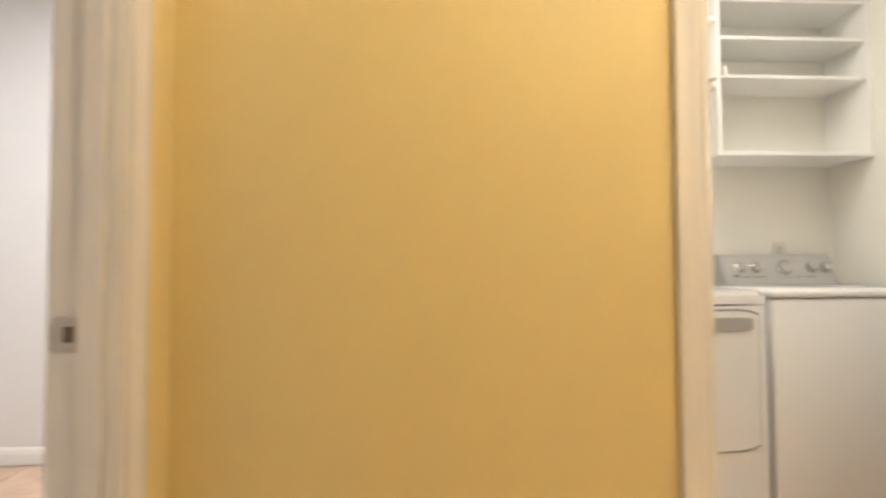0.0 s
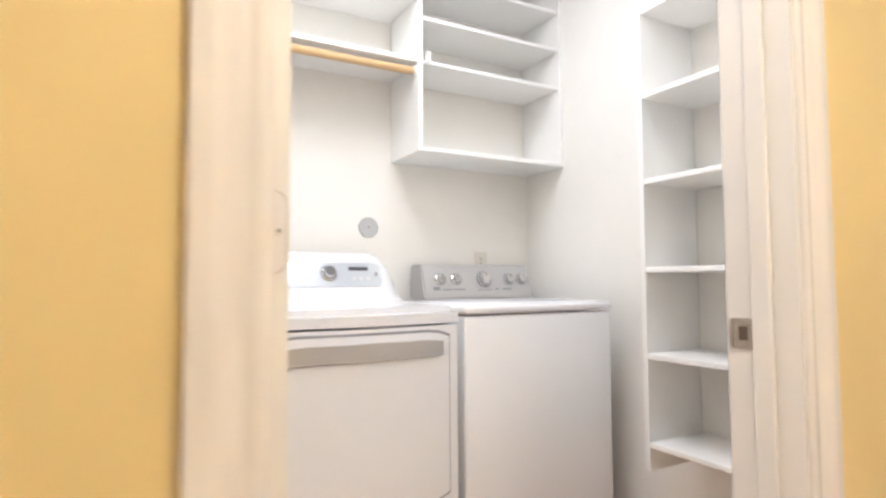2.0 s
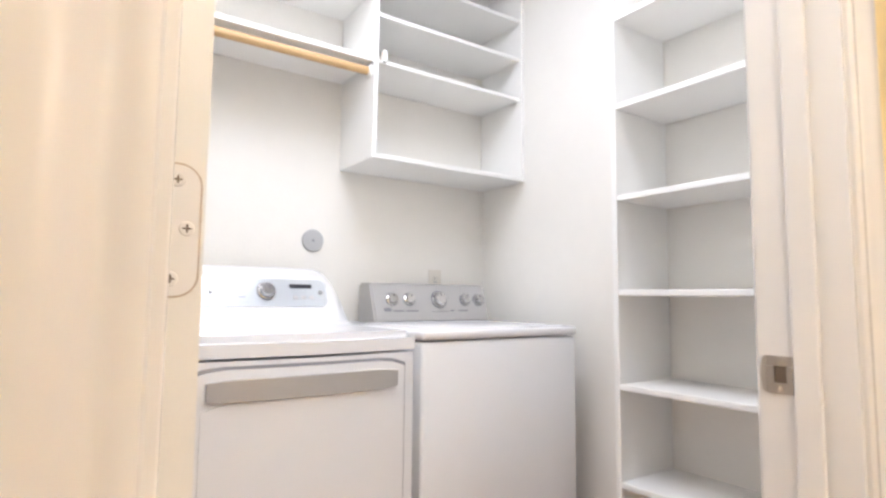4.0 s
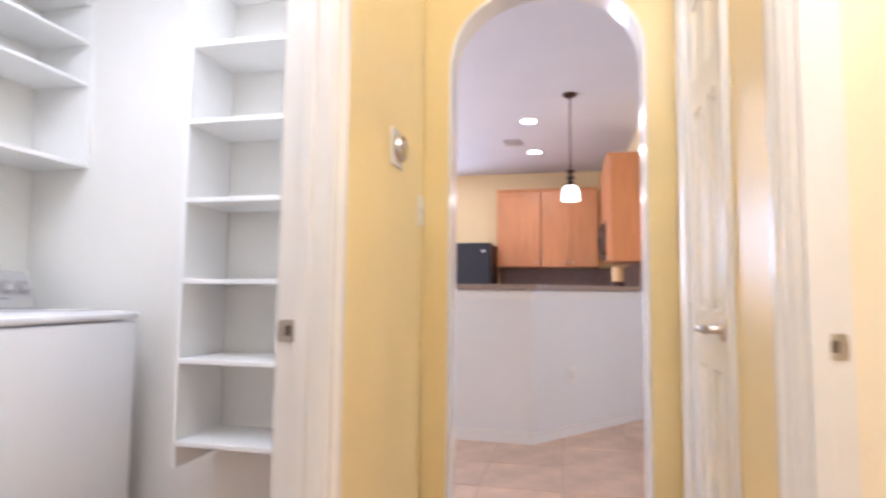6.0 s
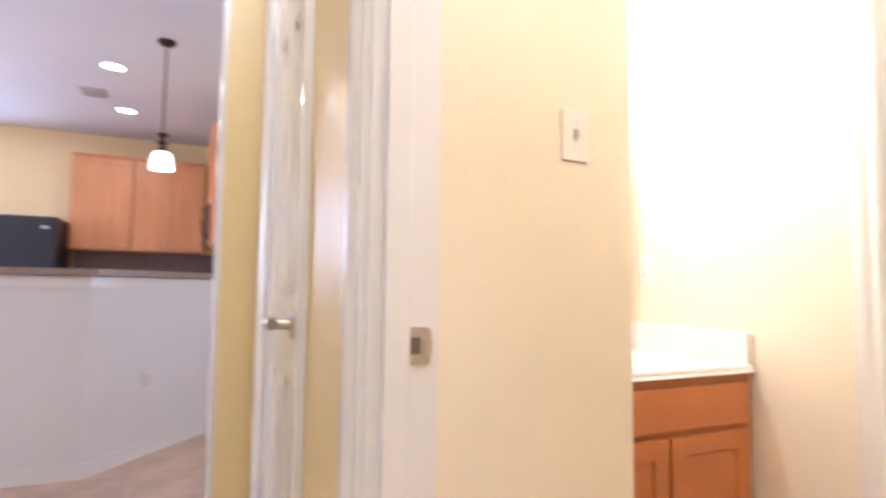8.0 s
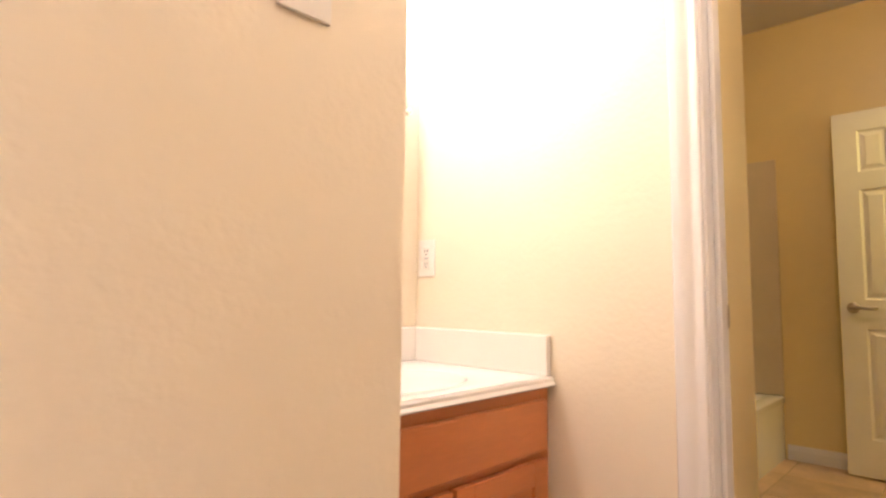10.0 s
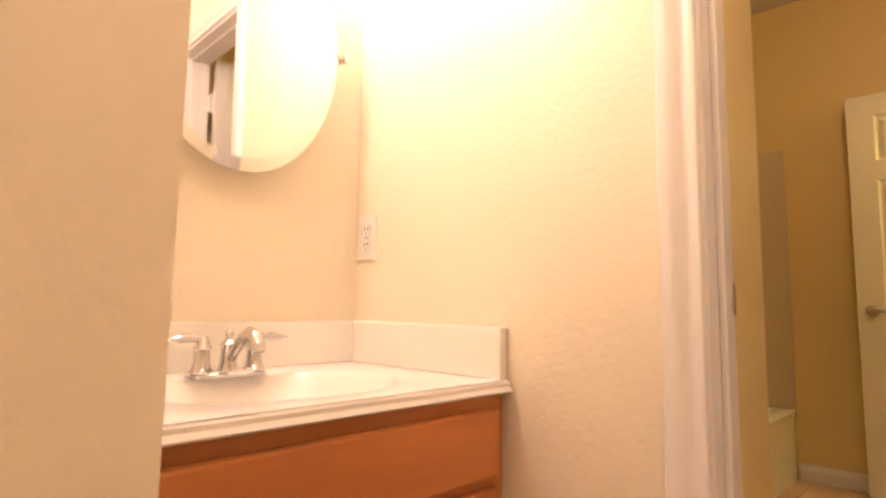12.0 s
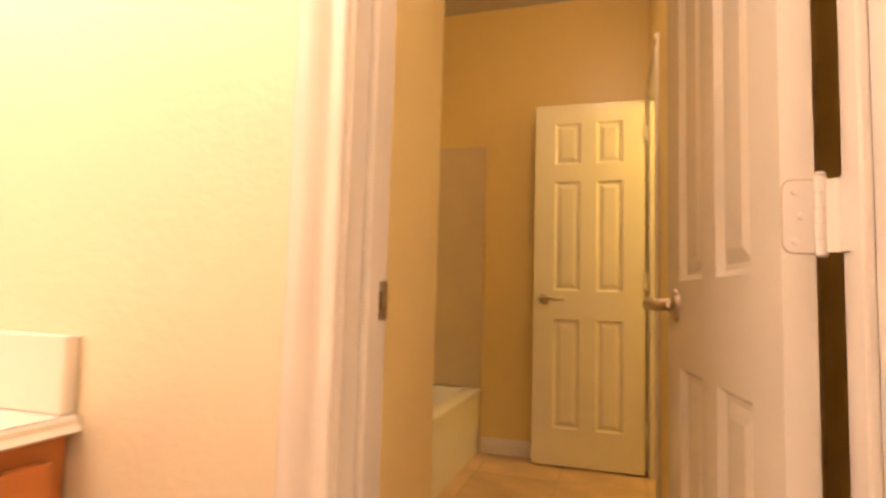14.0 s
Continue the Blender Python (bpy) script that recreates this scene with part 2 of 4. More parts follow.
# side room lit yellow
wall_y("wall_side_room", -0.7, -0.6, -4.4, -2.3, [], YELLOW, "yellow wall of a side room")
wall_x("wall_side_room_south", -4.4, -4.3, -0.6, BX0 - T, [], YELLOW, "yellow wall of a side room")
wall_x("wall_side_room_north", -2.4, -2.3, -0.6, BX0 - T, [], YELLOW, "yellow wall of a side room")
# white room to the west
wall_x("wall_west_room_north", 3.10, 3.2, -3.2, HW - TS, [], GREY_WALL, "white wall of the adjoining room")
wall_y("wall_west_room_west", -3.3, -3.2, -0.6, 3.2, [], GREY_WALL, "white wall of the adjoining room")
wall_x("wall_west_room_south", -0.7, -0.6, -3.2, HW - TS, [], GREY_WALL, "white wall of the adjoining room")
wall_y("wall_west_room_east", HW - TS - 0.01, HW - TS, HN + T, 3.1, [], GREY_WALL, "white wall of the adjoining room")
# kitchen shell
KX1, KY0, KY1 = 8.2, -0.27, 5.0
WIN = (2.52, 3.35, 1.19, 2.36)
bm = bmesh.new()
box(bm, KX1, KY0 - T, 0, KX1 + T, WIN[0], H), box(bm, KX1, WIN[1], 0, KX1 + T, KY1, H)
box(bm, KX1, WIN[0], 0, KX1 + T, WIN[1], WIN[2]), box(bm, KX1, WIN[0], WIN[3], KX1 + T, WIN[1], H)
setting("wall_kitchen_east", bm, KITCHEN, "pale yellow kitchen wall with a window", "wall")
wall_x("wall_kitchen_south", KY0 - T, KY0, 5.2, KX1, [], KITCHEN, "pale yellow kitchen wall")
wall_y("wall_kitchen_south_end", 5.1, 5.2, -2.4, KY0, [], KITCHEN, "pale yellow kitchen wall end")
wall_x("wall_living_south", -2.5, -2.4, BX1 + T, 5.2, [], KITCHEN, "pale yellow living room wall")
wall_x("wall_living_north", KY1, KY1 + T, LX1 + T, KX1 + T, [], KITCHEN, "pale yellow living room wall")
wall_y("wall_living_west_a", LX1 + T, LX1 + T + 0.05, LY1 + T, KY1, [], KITCHEN, "pale yellow living room wall")
wall_y("wall_living_west_b", HE + T, HE + T + 0.05, -2.4, HS, [], KITCHEN, "pale yellow living room wall")

# arched end wall of the hall
AY0, AY1, SPRING, RISE = 0.166, 0.890, 1.88, 0.31
bm = bmesh.new()
mid, half = (AY0 + AY1) / 2, (AY1 - AY0) / 2
ring = []
for k in range(33):
    a = math.pi * k / 32
    cs, sn = math.cos(a), max(0.0, math.sin(a))
    ring.append((mid - half * math.copysign(abs(cs) ** 0.92, cs), SPRING + RISE * sn ** 0.92))
loop = [(HE, HS - 0.06, 0), (HE, AY0, 0)] + [(HE, y, z) for y, z in ring] + [(HE, AY1, 0), (HE, HN + T, 0), (HE, HN + T, H), (HE, HS - 0.06, H)]
prism(bm, loop, (T, 0, 0))
setting("wall_arch", bm, YELLOW, "yellow painted wall with a round-topped archway", "wall")
bm = bmesh.new()
lining = [(AY0, 0.0)] + ring + [(AY1, 0.0)]
for (y, z), (v, w) in zip(lining, lining[1:]):
    inner = lambda p, q: (mid + (p - mid) * (1 - 0.012 / half), q - (0.012 if q > SPRING else 0))
    a, c = inner(y, z), inner(v, w)
    prism(bm, [(HE - 0.003, y, z), (HE - 0.003, v, w), (HE - 0.003, *c), (HE - 0.003, *a)], (T + 0.006, 0, 0))
setting("arch_trim", bm, TRIM, "white painted lining of the archway", "trim")

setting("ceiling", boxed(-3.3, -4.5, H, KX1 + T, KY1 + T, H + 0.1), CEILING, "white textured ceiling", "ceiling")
setting("floor", boxed(-3.3, -4.5, -0.1, KX1 + T, KY1 + T, -0.004), GROUT, "tan grout bed under the floor tiles", "floor")


# ---- doorways and doors ----
def casing_profile(w):
    """Width and thickness of a moulded casing: a thin inner edge swelling to a rounded back band."""
    out = [(0, 0), (0, 0.007)]
    for k in range(1, 25):
        f = k / 25
        swell = min(1.0, max(0.0, (f - 0.3) / 0.45))
        out.append((w * f, 0.0095 + 0.0085 * swell * swell * (3 - 2 * swell) + 0.0011 * math.sin(f * 4.5 * math.pi) * (1 - swell)))
    return out + [(w, 0.0155), (w, 0)]


def doorway(name, label, m, w, h=DOOR_H, stop=0.055, sides="fb", legs="lr", lip=0.011, wide=0.062, deep=T):
    """A lined doorway. Local: x across the opening, y from the front wall face (0) to the back (T), z up."""
    d = thing(name, label, "doorway", m, kind="structure")
    part("jamb", boxed(0, -0.002, 0, 0.018, deep + 0.002, h), TRIM, d)
    part("jamb", boxed(w - 0.018, -0.002, 0, w, deep + 0.002, h), TRIM, d)
    part("head_jamb", boxed(0.018, -0.002, h - 0.018, w - 0.018, deep + 0.002, h), TRIM, d)
    for x0, x1 in ((0.018, 0.018 + lip), (w - 0.018 - lip, w - 0.018)):
        part("door_stop", boxed(x0, stop - 0.017, 0, x1, stop + 0.017, h - 0.018, 0.003), TRIM, d)
    part("door_stop", boxed(0.029, stop - 0.017, h - 0.029, w - 0.029, stop + 0.017, h - 0.018), TRIM, d)
    for side in sides:
        y, s = (-0.001, -1) if side == "f" else (deep + 0.001, 1)
        pr = casing_profile(wide)
        if "l" in legs:
            part("casing", prism(bmesh.new(), [(0.012 - u, y + s * v, 0) for u, v in pr], (0, 0, h - 0.006)), TRIM, d, "", True)
        if "r" in legs:
            part("casing", prism(bmesh.new(), [(w - 0.012 + u, y + s * v, 0) for u, v in pr], (0, 0, h - 0.006)), TRIM, d, "", True)
        x0, x1 = (0.012 - wide if "l" in legs else 0), (w + wide - 0.012 if "r" in legs else w)
        part("casing", prism(bmesh.new(), [(x0, y + s * v, h - 0.006 + u) for u, v in pr], (x1 - x0, 0, 0)), TRIM, d, "", True)
    return d


def strike(parent, m):
    """A latch strike plate. Local: plate in the xz plane facing +y, lip towards +x."""
    bm = bmesh.new()
    box(bm, -0.018, 0, -0.0255, 0.016, 0.0025, -0.011), box(bm, -0.018, 0, 0.012, 0.016, 0.0025, 0.0255)
    box(bm, -0.018, 0, -0.012, -0.010, 0.0025, 0.011), box(bm, 0.006, 0, -0.012, 0.016, 0.0025, 0.011)
    prism(bm, [(0.016, 0, -0.0255), (0.021, 0, -0.022), (0.024, 0, 0), (0.021, 0, 0.022), (0.016, 0, 0.0255)], (0, 0.0035, 0))
    bm.transform(m)
    s = part("strike_plate", bm, NICKEL, parent, "satin nickel latch strike plate")
    bm = boxed(-0.011, -0.001, -0.013, 0.007, 0.0012, 0.013)
    bm.transform(m)
    part("latch_hole", bm, LATCH, s)
    for z in (-0.019, 0.019):
        bm = lathe(bmesh.new(), [(0.0038, 0), (0.0038, 0.0012), (0.002, 0.002)], m @ pose(-0.002, 0.0022, z, -90), 10)
        part("screw", bm, NICKEL, s)


def lever(parent, x, face, z, toward, s):
    """A lever handle on a door face; toward: the way the lever points along x; s: the side of the door."""
    m = Matrix.Translation((x, face, z)) @ pose(0, 0, 0, -90 * s)
    hd = part("door_handle", lathe(bmesh.new(), [(0.031, 0), (0.031, 0.004), (0.027, 0.009), (0.014, 0.012), (0.011, 0.018), (0.011, 0.045)], m), NICKEL, parent, "satin nickel lever handle", True)
    y = face + s * 0.047
    pts = [(x - toward * 0.012, y, z), (x + toward * 0.01, y + s * 0.003, z + 0.003), (x + toward * 0.04, y + s * 0.004, z + 0.001), (x + toward * 0.075, y + s * 0.002, z - 0.004), (x + toward * 0.105, y - s * 0.003, z - 0.002), (x + toward * 0.115, y - s * 0.006, z)]
    part("lever", tube(bmesh.new(), pts, [0.012, 0.0125, 0.009, 0.008, 0.0075, 0.004]), NICKEL, hd, "", True)


def panel_door(name, label, m, w, h=2.03, handle=True, lever_side=1, hinges=True):
    """A six-panel door. Local: hinge edge at x 0, latch edge at x w, middle plane at y 0, bottom at z 0."""
    d = thing(name, label, "door", m)
    t, st = 0.0175, 0.115 if w > 0.55 else 0.09
    mid_w = 0.09 if w > 0.55 else 0.07
    rows = [(0.0, 0.20), (0.80, 0.96), (1.58, 1.68), (1.92, h)]
    bm = bmesh.new()
    box(bm, 0, -t, 0, st, t, h), box(bm, w - st, -t, 0, w, t, h), box(bm, w / 2 - mid_w / 2, -t, 0.2, w / 2 + mid_w / 2, t, 1.92)
    for z0, z1 in rows:
        box(bm, st, -t, z0, w / 2 - (mid_w / 2 if z0 > 0 and z1 < h else 0), t, z1), box(bm, w / 2 + (mid_w / 2 if z0 > 0 and z1 < h else 0), -t, z0, w - st, t, z1)
    part("door_frame", bm, DOOR_PAINT, d)
    for (_, z0), (z1, _) in zip(rows, rows[1:]):
        for x0, x1 in ((st, w / 2 - mid_w / 2), (w / 2 + mid_w / 2, w - st)):
            bm = bmesh.new()
            box(bm, x0, -0.006, z0, x1, 0.006, z1)
            for s in (-1, 1):
                lo, hi = [], []
                for x, z in ((0, 0), (1, 0), (1, 1), (0, 1)):
                    lo.append(bm.verts.new((x0 + 0.018 + x * (x1 - x0 - 0.036), s * 0.006, z0 + 0.018 + z * (z1 - z0 - 0.036))))
                    hi.append(bm.verts.new((x0 + 0.038 + x * (x1 - x0 - 0.076), s * 0.014, z0 + 0.038 + z * (z1 - z0 - 0.076))))
                bm.faces.new(hi)
                for k in range(4):
                    bm.faces.new((lo[k], lo[(k + 1) % 4], hi[(k + 1) % 4], hi[k]))
                for a, c in (((x0, z0), (x1, z0)), ((x1, z0), (x1, z1)), ((x1, z1), (x0, z1)), ((x0, z1), (x0, z0))):
                    cx, cz = (x0 + x1) / 2, (z0 + z1) / 2
                    sink = lambda p: (p[0] + 0.010 * (1 if p[0] < cx else -1), s * 0.0065, p[1] + 0.010 * (1 if p[1] < cz else -1))
                    bm.faces.new([bm.verts.new(q) for q in ((a[0], s * (t - 0.001), a[1]), (c[0], s * (t - 0.001), c[1]), sink(c), sink(a))])
            bmesh.ops.recalc_face_normals(bm, faces=bm.faces)
            part("panel", bm, DOOR_PAINT, d)
    if handle:
        for s in (-1, 1):
            lever(d, w - 0.062, s * t, 0.915, -1, s)
        part("latch", boxed(w - 0.001, -0.012, 0.887, w + 0.0015, 0.012, 0.943), NICKEL, d, "satin nickel latch plate")
    if hinges:
        for z in (0.22, 1.02, 1.837):
            hinge(d, (-0.004, lever_side * (t + 0.004), z), lever_side)
    return d


def leaf(bm, x0, x1, ya, yb, z, h, r):
    """A hinge leaf lying in a yz plane, its two corners at yb rounded."""
    sg = 1 if yb > ya else -1
    loop = [(x0, ya, z - h)] + [(x0, yb - sg * r + sg * r * math.sin(radians(15 * k)), z - h + r - r * math.cos(radians(15 * k))) for k in range(7)]
    loop += [(x0, yb - sg * r + sg * r * math.cos(radians(15 * k)), z + h - r + r * math.sin(radians(15 * k))) for k in range(7)] + [(x0, ya, z + h)]
    return prism(bm, loop, (x1 - x0, 0, 0))


def hinge(parent, at, s):
    """A butt hinge: a jointed barrel beside the door edge and a screwed leaf on the edge."""
    x, y, z = at
    rings = [(0.0035, -0.045), (0.0062, -0.043)]
    for k in range(1, 5):
        zz = -0.043 + 0.0172 * k
        rings += [(0.0062, zz - 0.0008), (0.0050, zz - 0.0004), (0.0050, zz + 0.0004), (0.0062, zz + 0.0008)]
    rings += [(0.0062, 0.043), (0.0045, 0.0445), (0.0058, 0.047), (0.003, 0.050)]
    hg = part("hinge", lathe(bmesh.new(), rings, pose(x, y, z), 12), TRIM, parent, "white painted butt hinge", True)
    part("hinge_leaf", leaf(bmesh.new(), x + 0.0024, x + 0.004, y, y - s * 0.038, z, 0.0405, 0.011), TRIM, hg)
    part("hinge_mortise", leaf(bmesh.new(), x + 0.0032, x + 0.004, y - s * 0.004, y - s * 0.0390, z, 0.0417, 0.012), GROUT, hg, "dark seam round the hinge leaf")
    for dy, dz in ((0.026, 0.028), (0.019, 0.0), (0.026, -0.028)):
        part("screw", lathe(bmesh.new(), [(0.004, 0), (0.0032, 0.0008)], Matrix.Translation((x + 0.0024, y - s * dy, z + dz)) @ pose(0, 0, 0, 0, -90), 12), TRIM, hg)


# laundry doorway: front faces the hall
d = doorway("door_1", "white painted casing round the laundry doorway", pose(LAUNDRY[0], HN, 0), LAUNDRY[1] - LAUNDRY[0], lip=0.008, wide=0.066)
strike(d, pose(LAUNDRY[1] - LAUNDRY[0] - 0.018, 0.092, 0.925, 0, 0, 90))
ld = panel_door("laundry_door", "white six-panel laundry door standing open", pose(0.523, HN + T + 0.004, 0.012, 0, 0, 90), 0.775, hinges=False)
for z in (0.22, 1.058, 1.80):
    part("hinge_mortise", leaf(bmesh.new(), -0.0007, 0, 0.0290, -0.0150, z, 0.0455, 0.015), GROUT, ld, "dark seam round the hinge leaf")
    hl = part("hinge_leaf", leaf(bmesh.new(), -0.0013, 0, 0.0290, -0.0138, z, 0.0443, 0.014), TRIM, ld, "white painted hinge leaf on the door edge")
    for dz, dy in ((-0.033, 0.003), (0.001, -0.006), (0.034, 0.001)):
        at = Matrix.Translation((-0.0013, dy, z + dz)) @ pose(0, 0, 0, 0, -90)
        sc = part("screw", lathe(bmesh.new(), [(0.0052, 0), (0.0046, 0.0007), (0.003, 0.0009)], at, 14), TRIM, hl)
        for w_, h_ in ((0.0028, 0.0006), (0.0006, 0.0028)):
            bm = boxed(-w_, -h_, 0.0006, w_, h_, 0.0013)
            bm.transform(at)
            part("screw_slot", bm, LATCH, hl)

# vanity room doorway: front faces the hall, turned round
d = doorway("door_2", "white painted casing round the vanity room doorway", pose(VDOOR[1], HS, 0, 0, 0, 180), VDOOR[1] - VDOOR[0], stop=0.033, sides="f", wide=0.048, deep=TS)
strike(d, pose(0.018, 0.061, 0.930, 0, 0, 0) @ Matrix(((0, 1, 0, 0), (1, 0, 0, 0), (0, 0, 1, 0), (0, 0, 0, 1))) @ Matrix.Diagonal((0.85, 1, 0.9, 1)))

# bathroom doorway
d = doorway("door_3", "white painted casing round the bathroom doorway", pose(BDOOR[1], VS, 0, 0, 0, 180), BDOOR[1] - BDOOR[0])
strike(d, pose(0.018, 0.092, 0.925, 0, 0, 0) @ Matrix(((0, 1, 0, 0), (1, 0, 0, 0), (0, 0, 1, 0), (0, 0, 0, 1))))
for z in (0.232, 1.032, 1.849):
    bm = leaf(bmesh.new(), 0, 0.0016, 0, 0.034, z, 0.0405, 0.011)
    bm.transform(pose(BDOOR[1] - BDOOR[0] - 0.0195, T + 0.002, 0, 0, 0, 180))
    part("hinge_leaf", bm, TRIM, d, "white painted hinge leaf")
    part("hinge_bridge", prism(bmesh.new(), [(BDOOR[1] - 0.8706, T + 0.0025, z - 0.04), (BDOOR[1] - 0.886, T + 0.0145, z - 0.04), (BDOOR[1] - 0.8865, T + 0.013, z - 0.04), (BDOOR[1] - 0.8716, T + 0.001, z - 0.04)], (0, 0, 0.08)), TRIM, d)
panel_door("bathroom_door", "white six-panel bathroom door standing wide open", pose(0.908, VS - T - 0.016, 0.012, 0, 0, -81.5), 0.52, lever_side=-1)

# hall west doorway: front faces the hall
d = doorway("door_4", "white painted casing round the doorway to the next room", pose(HW, HS + 0.074, 0, 0, 0, 90), 0.82 - HS - 0.074, legs="r", stop=0.03, deep=TS)
strike(d, pose(0.82 - HS - 0.074 - 0.018, 0.064, 0.925, 0, 0, 90))

# closet door in the hall, shut
d = doorway("door_5", "white painted casing round the closet door", pose(CLOSET[1], HS, 0, 0, 0, 180), CLOSET[1] - CLOSET[0], stop=0.075, sides="f", deep=TS)
panel_door("closet_door", "white six-panel closet door, shut, with a lever handle", pose(CLOSET[1] - 0.021, HS - 0.022, 0.012, 0, 0, 180) @ Matrix.Diagonal((1, -1, 1, 1)), CLOSET[1] - CLOSET[0] - 0.042, lever_side=1)

# side door of the bathroom
d = doorway("door_6", "white painted casing round the bathroom side doorway", pose(BX0, BATH_SIDE[1], 0, 0, 0, -90) @ Matrix.Diagonal((1, -1, 1, 1)), BATH_SIDE[1] - BATH_SIDE[0])
panel_door("side_door", "white six-panel door standing open beside the tub", pose(BX0 + 0.03, BATH_SIDE[0] - 0.005, 0.012), 0.60, lever_side=1)


# ---- laundry ----
def shelf_unit():
    u = thing("wall_shelf", "white painted open shelf box above the washer", "shelf", pose(0, 0, 0))
    x0, x1, y0, y1, z0, z1 = 1.434, LX1 - 0.001, 2.595, LY1 - 0.001, 1.565, 2.62
    t = 0.019
    part("side_panel", boxed(x0, y0, z0, x0 + t, y1, z1, 0.002), SHELF, u)
    part("side_panel", boxed(x1 - t, y0, z0 + t, x1, y1, z1, 0.002), SHELF, u)
    part("bottom_panel", boxed(x0 + t, y0, z0, x1, y1, z0 + t, 0.002), SHELF, u)
    for z in (1.965, 2.158, 2.348, 2.54):
        part("shelf_board", boxed(x0 + t, y0 + 0.012, z - 0.016, x1 - t, y1, z, 0.002), SHELF, u)
    part("rod_bracket", boxed(x0 + t + 0.022, y0 + 0.002, 1.955, x0 + t + 0.040, y0 + 0.02, 2.005, 0.002), SHELF, u)
    return u


def hanging_shelf():
    u = thing("hanging_shelf", "white painted double shelf with a clothes rod", "shelf")
    for z in (1.965, 2.25):
        part("shelf_board", boxed(LX0 + 0.001, 2.60, z - 0.019, 1.4335, LY1 - 0.001, z, 0.002), SHELF, u)
    part("clothes_rod", tube(bmesh.new(), [(LX0 + 0.002, 2.63, 1.915), (1.425, 2.63, 1.915)], [0.017, 0.017], 16), ROD_WOOD, u, "pale wooden clothes rod", True)
    part("rod_socket", lathe(bmesh.new(), [(0.026, 0), (0.026, 0.006), (0.021, 0.012)], Matrix.Translation((1.4335, 2.63, 1.915)) @ pose(0, 0, 0, 0, -90)), SHELF, u)
    return u


def tall_shelf():
    u = thing("tall_shelf", "tall white painted open shelving on the wall", "shelf")
    x0, x1, y0, y1, t = 1.947, LX1 - 0.001, HN + T + 0.002, 1.882, 0.019
    part("side_panel", boxed(x0, y1 - t, 0.36, x1, y1, 2.62, 0.002), SHELF, u)
    part("side_panel", boxed(x0, y0, 0.36, x1, y0 + t, 2.62, 0.002), SHELF, u)
    for z in (0.458, 0.759, 1.057, 1.365, 1.67, 1.975, 2.28, 2.585):
        part("shelf_board", boxed(x0 + 0.002, y0 + t, z - t, x1, y1 - t, z, 0.003), SHELF, u)
    return u


shelf_unit(), hanging_shelf(), tall_shelf()


def knob(parent, m, r, name="knob"):
    k = part(name, lathe(bmesh.new(), [(r * 1.2, 0), (r * 1.2, 0.003), (r, 0.005), (r * 0.94, 0.022), (r * 0.8, 0.026)], m, 28), CHROME, parent, "round silver control knob", True)
    part("skirt", lathe(bmesh.new(), [(r * 1.38, 0), (r * 1.38, 0.0016)], m, 28), PRINT, k)
    part("pointer", (lambda q: (q.transform(m), q)[1])(boxed(-0.0015, r * 0.25, 0.0255, 0.0015, r * 0.75, 0.0268)), DARK, k)


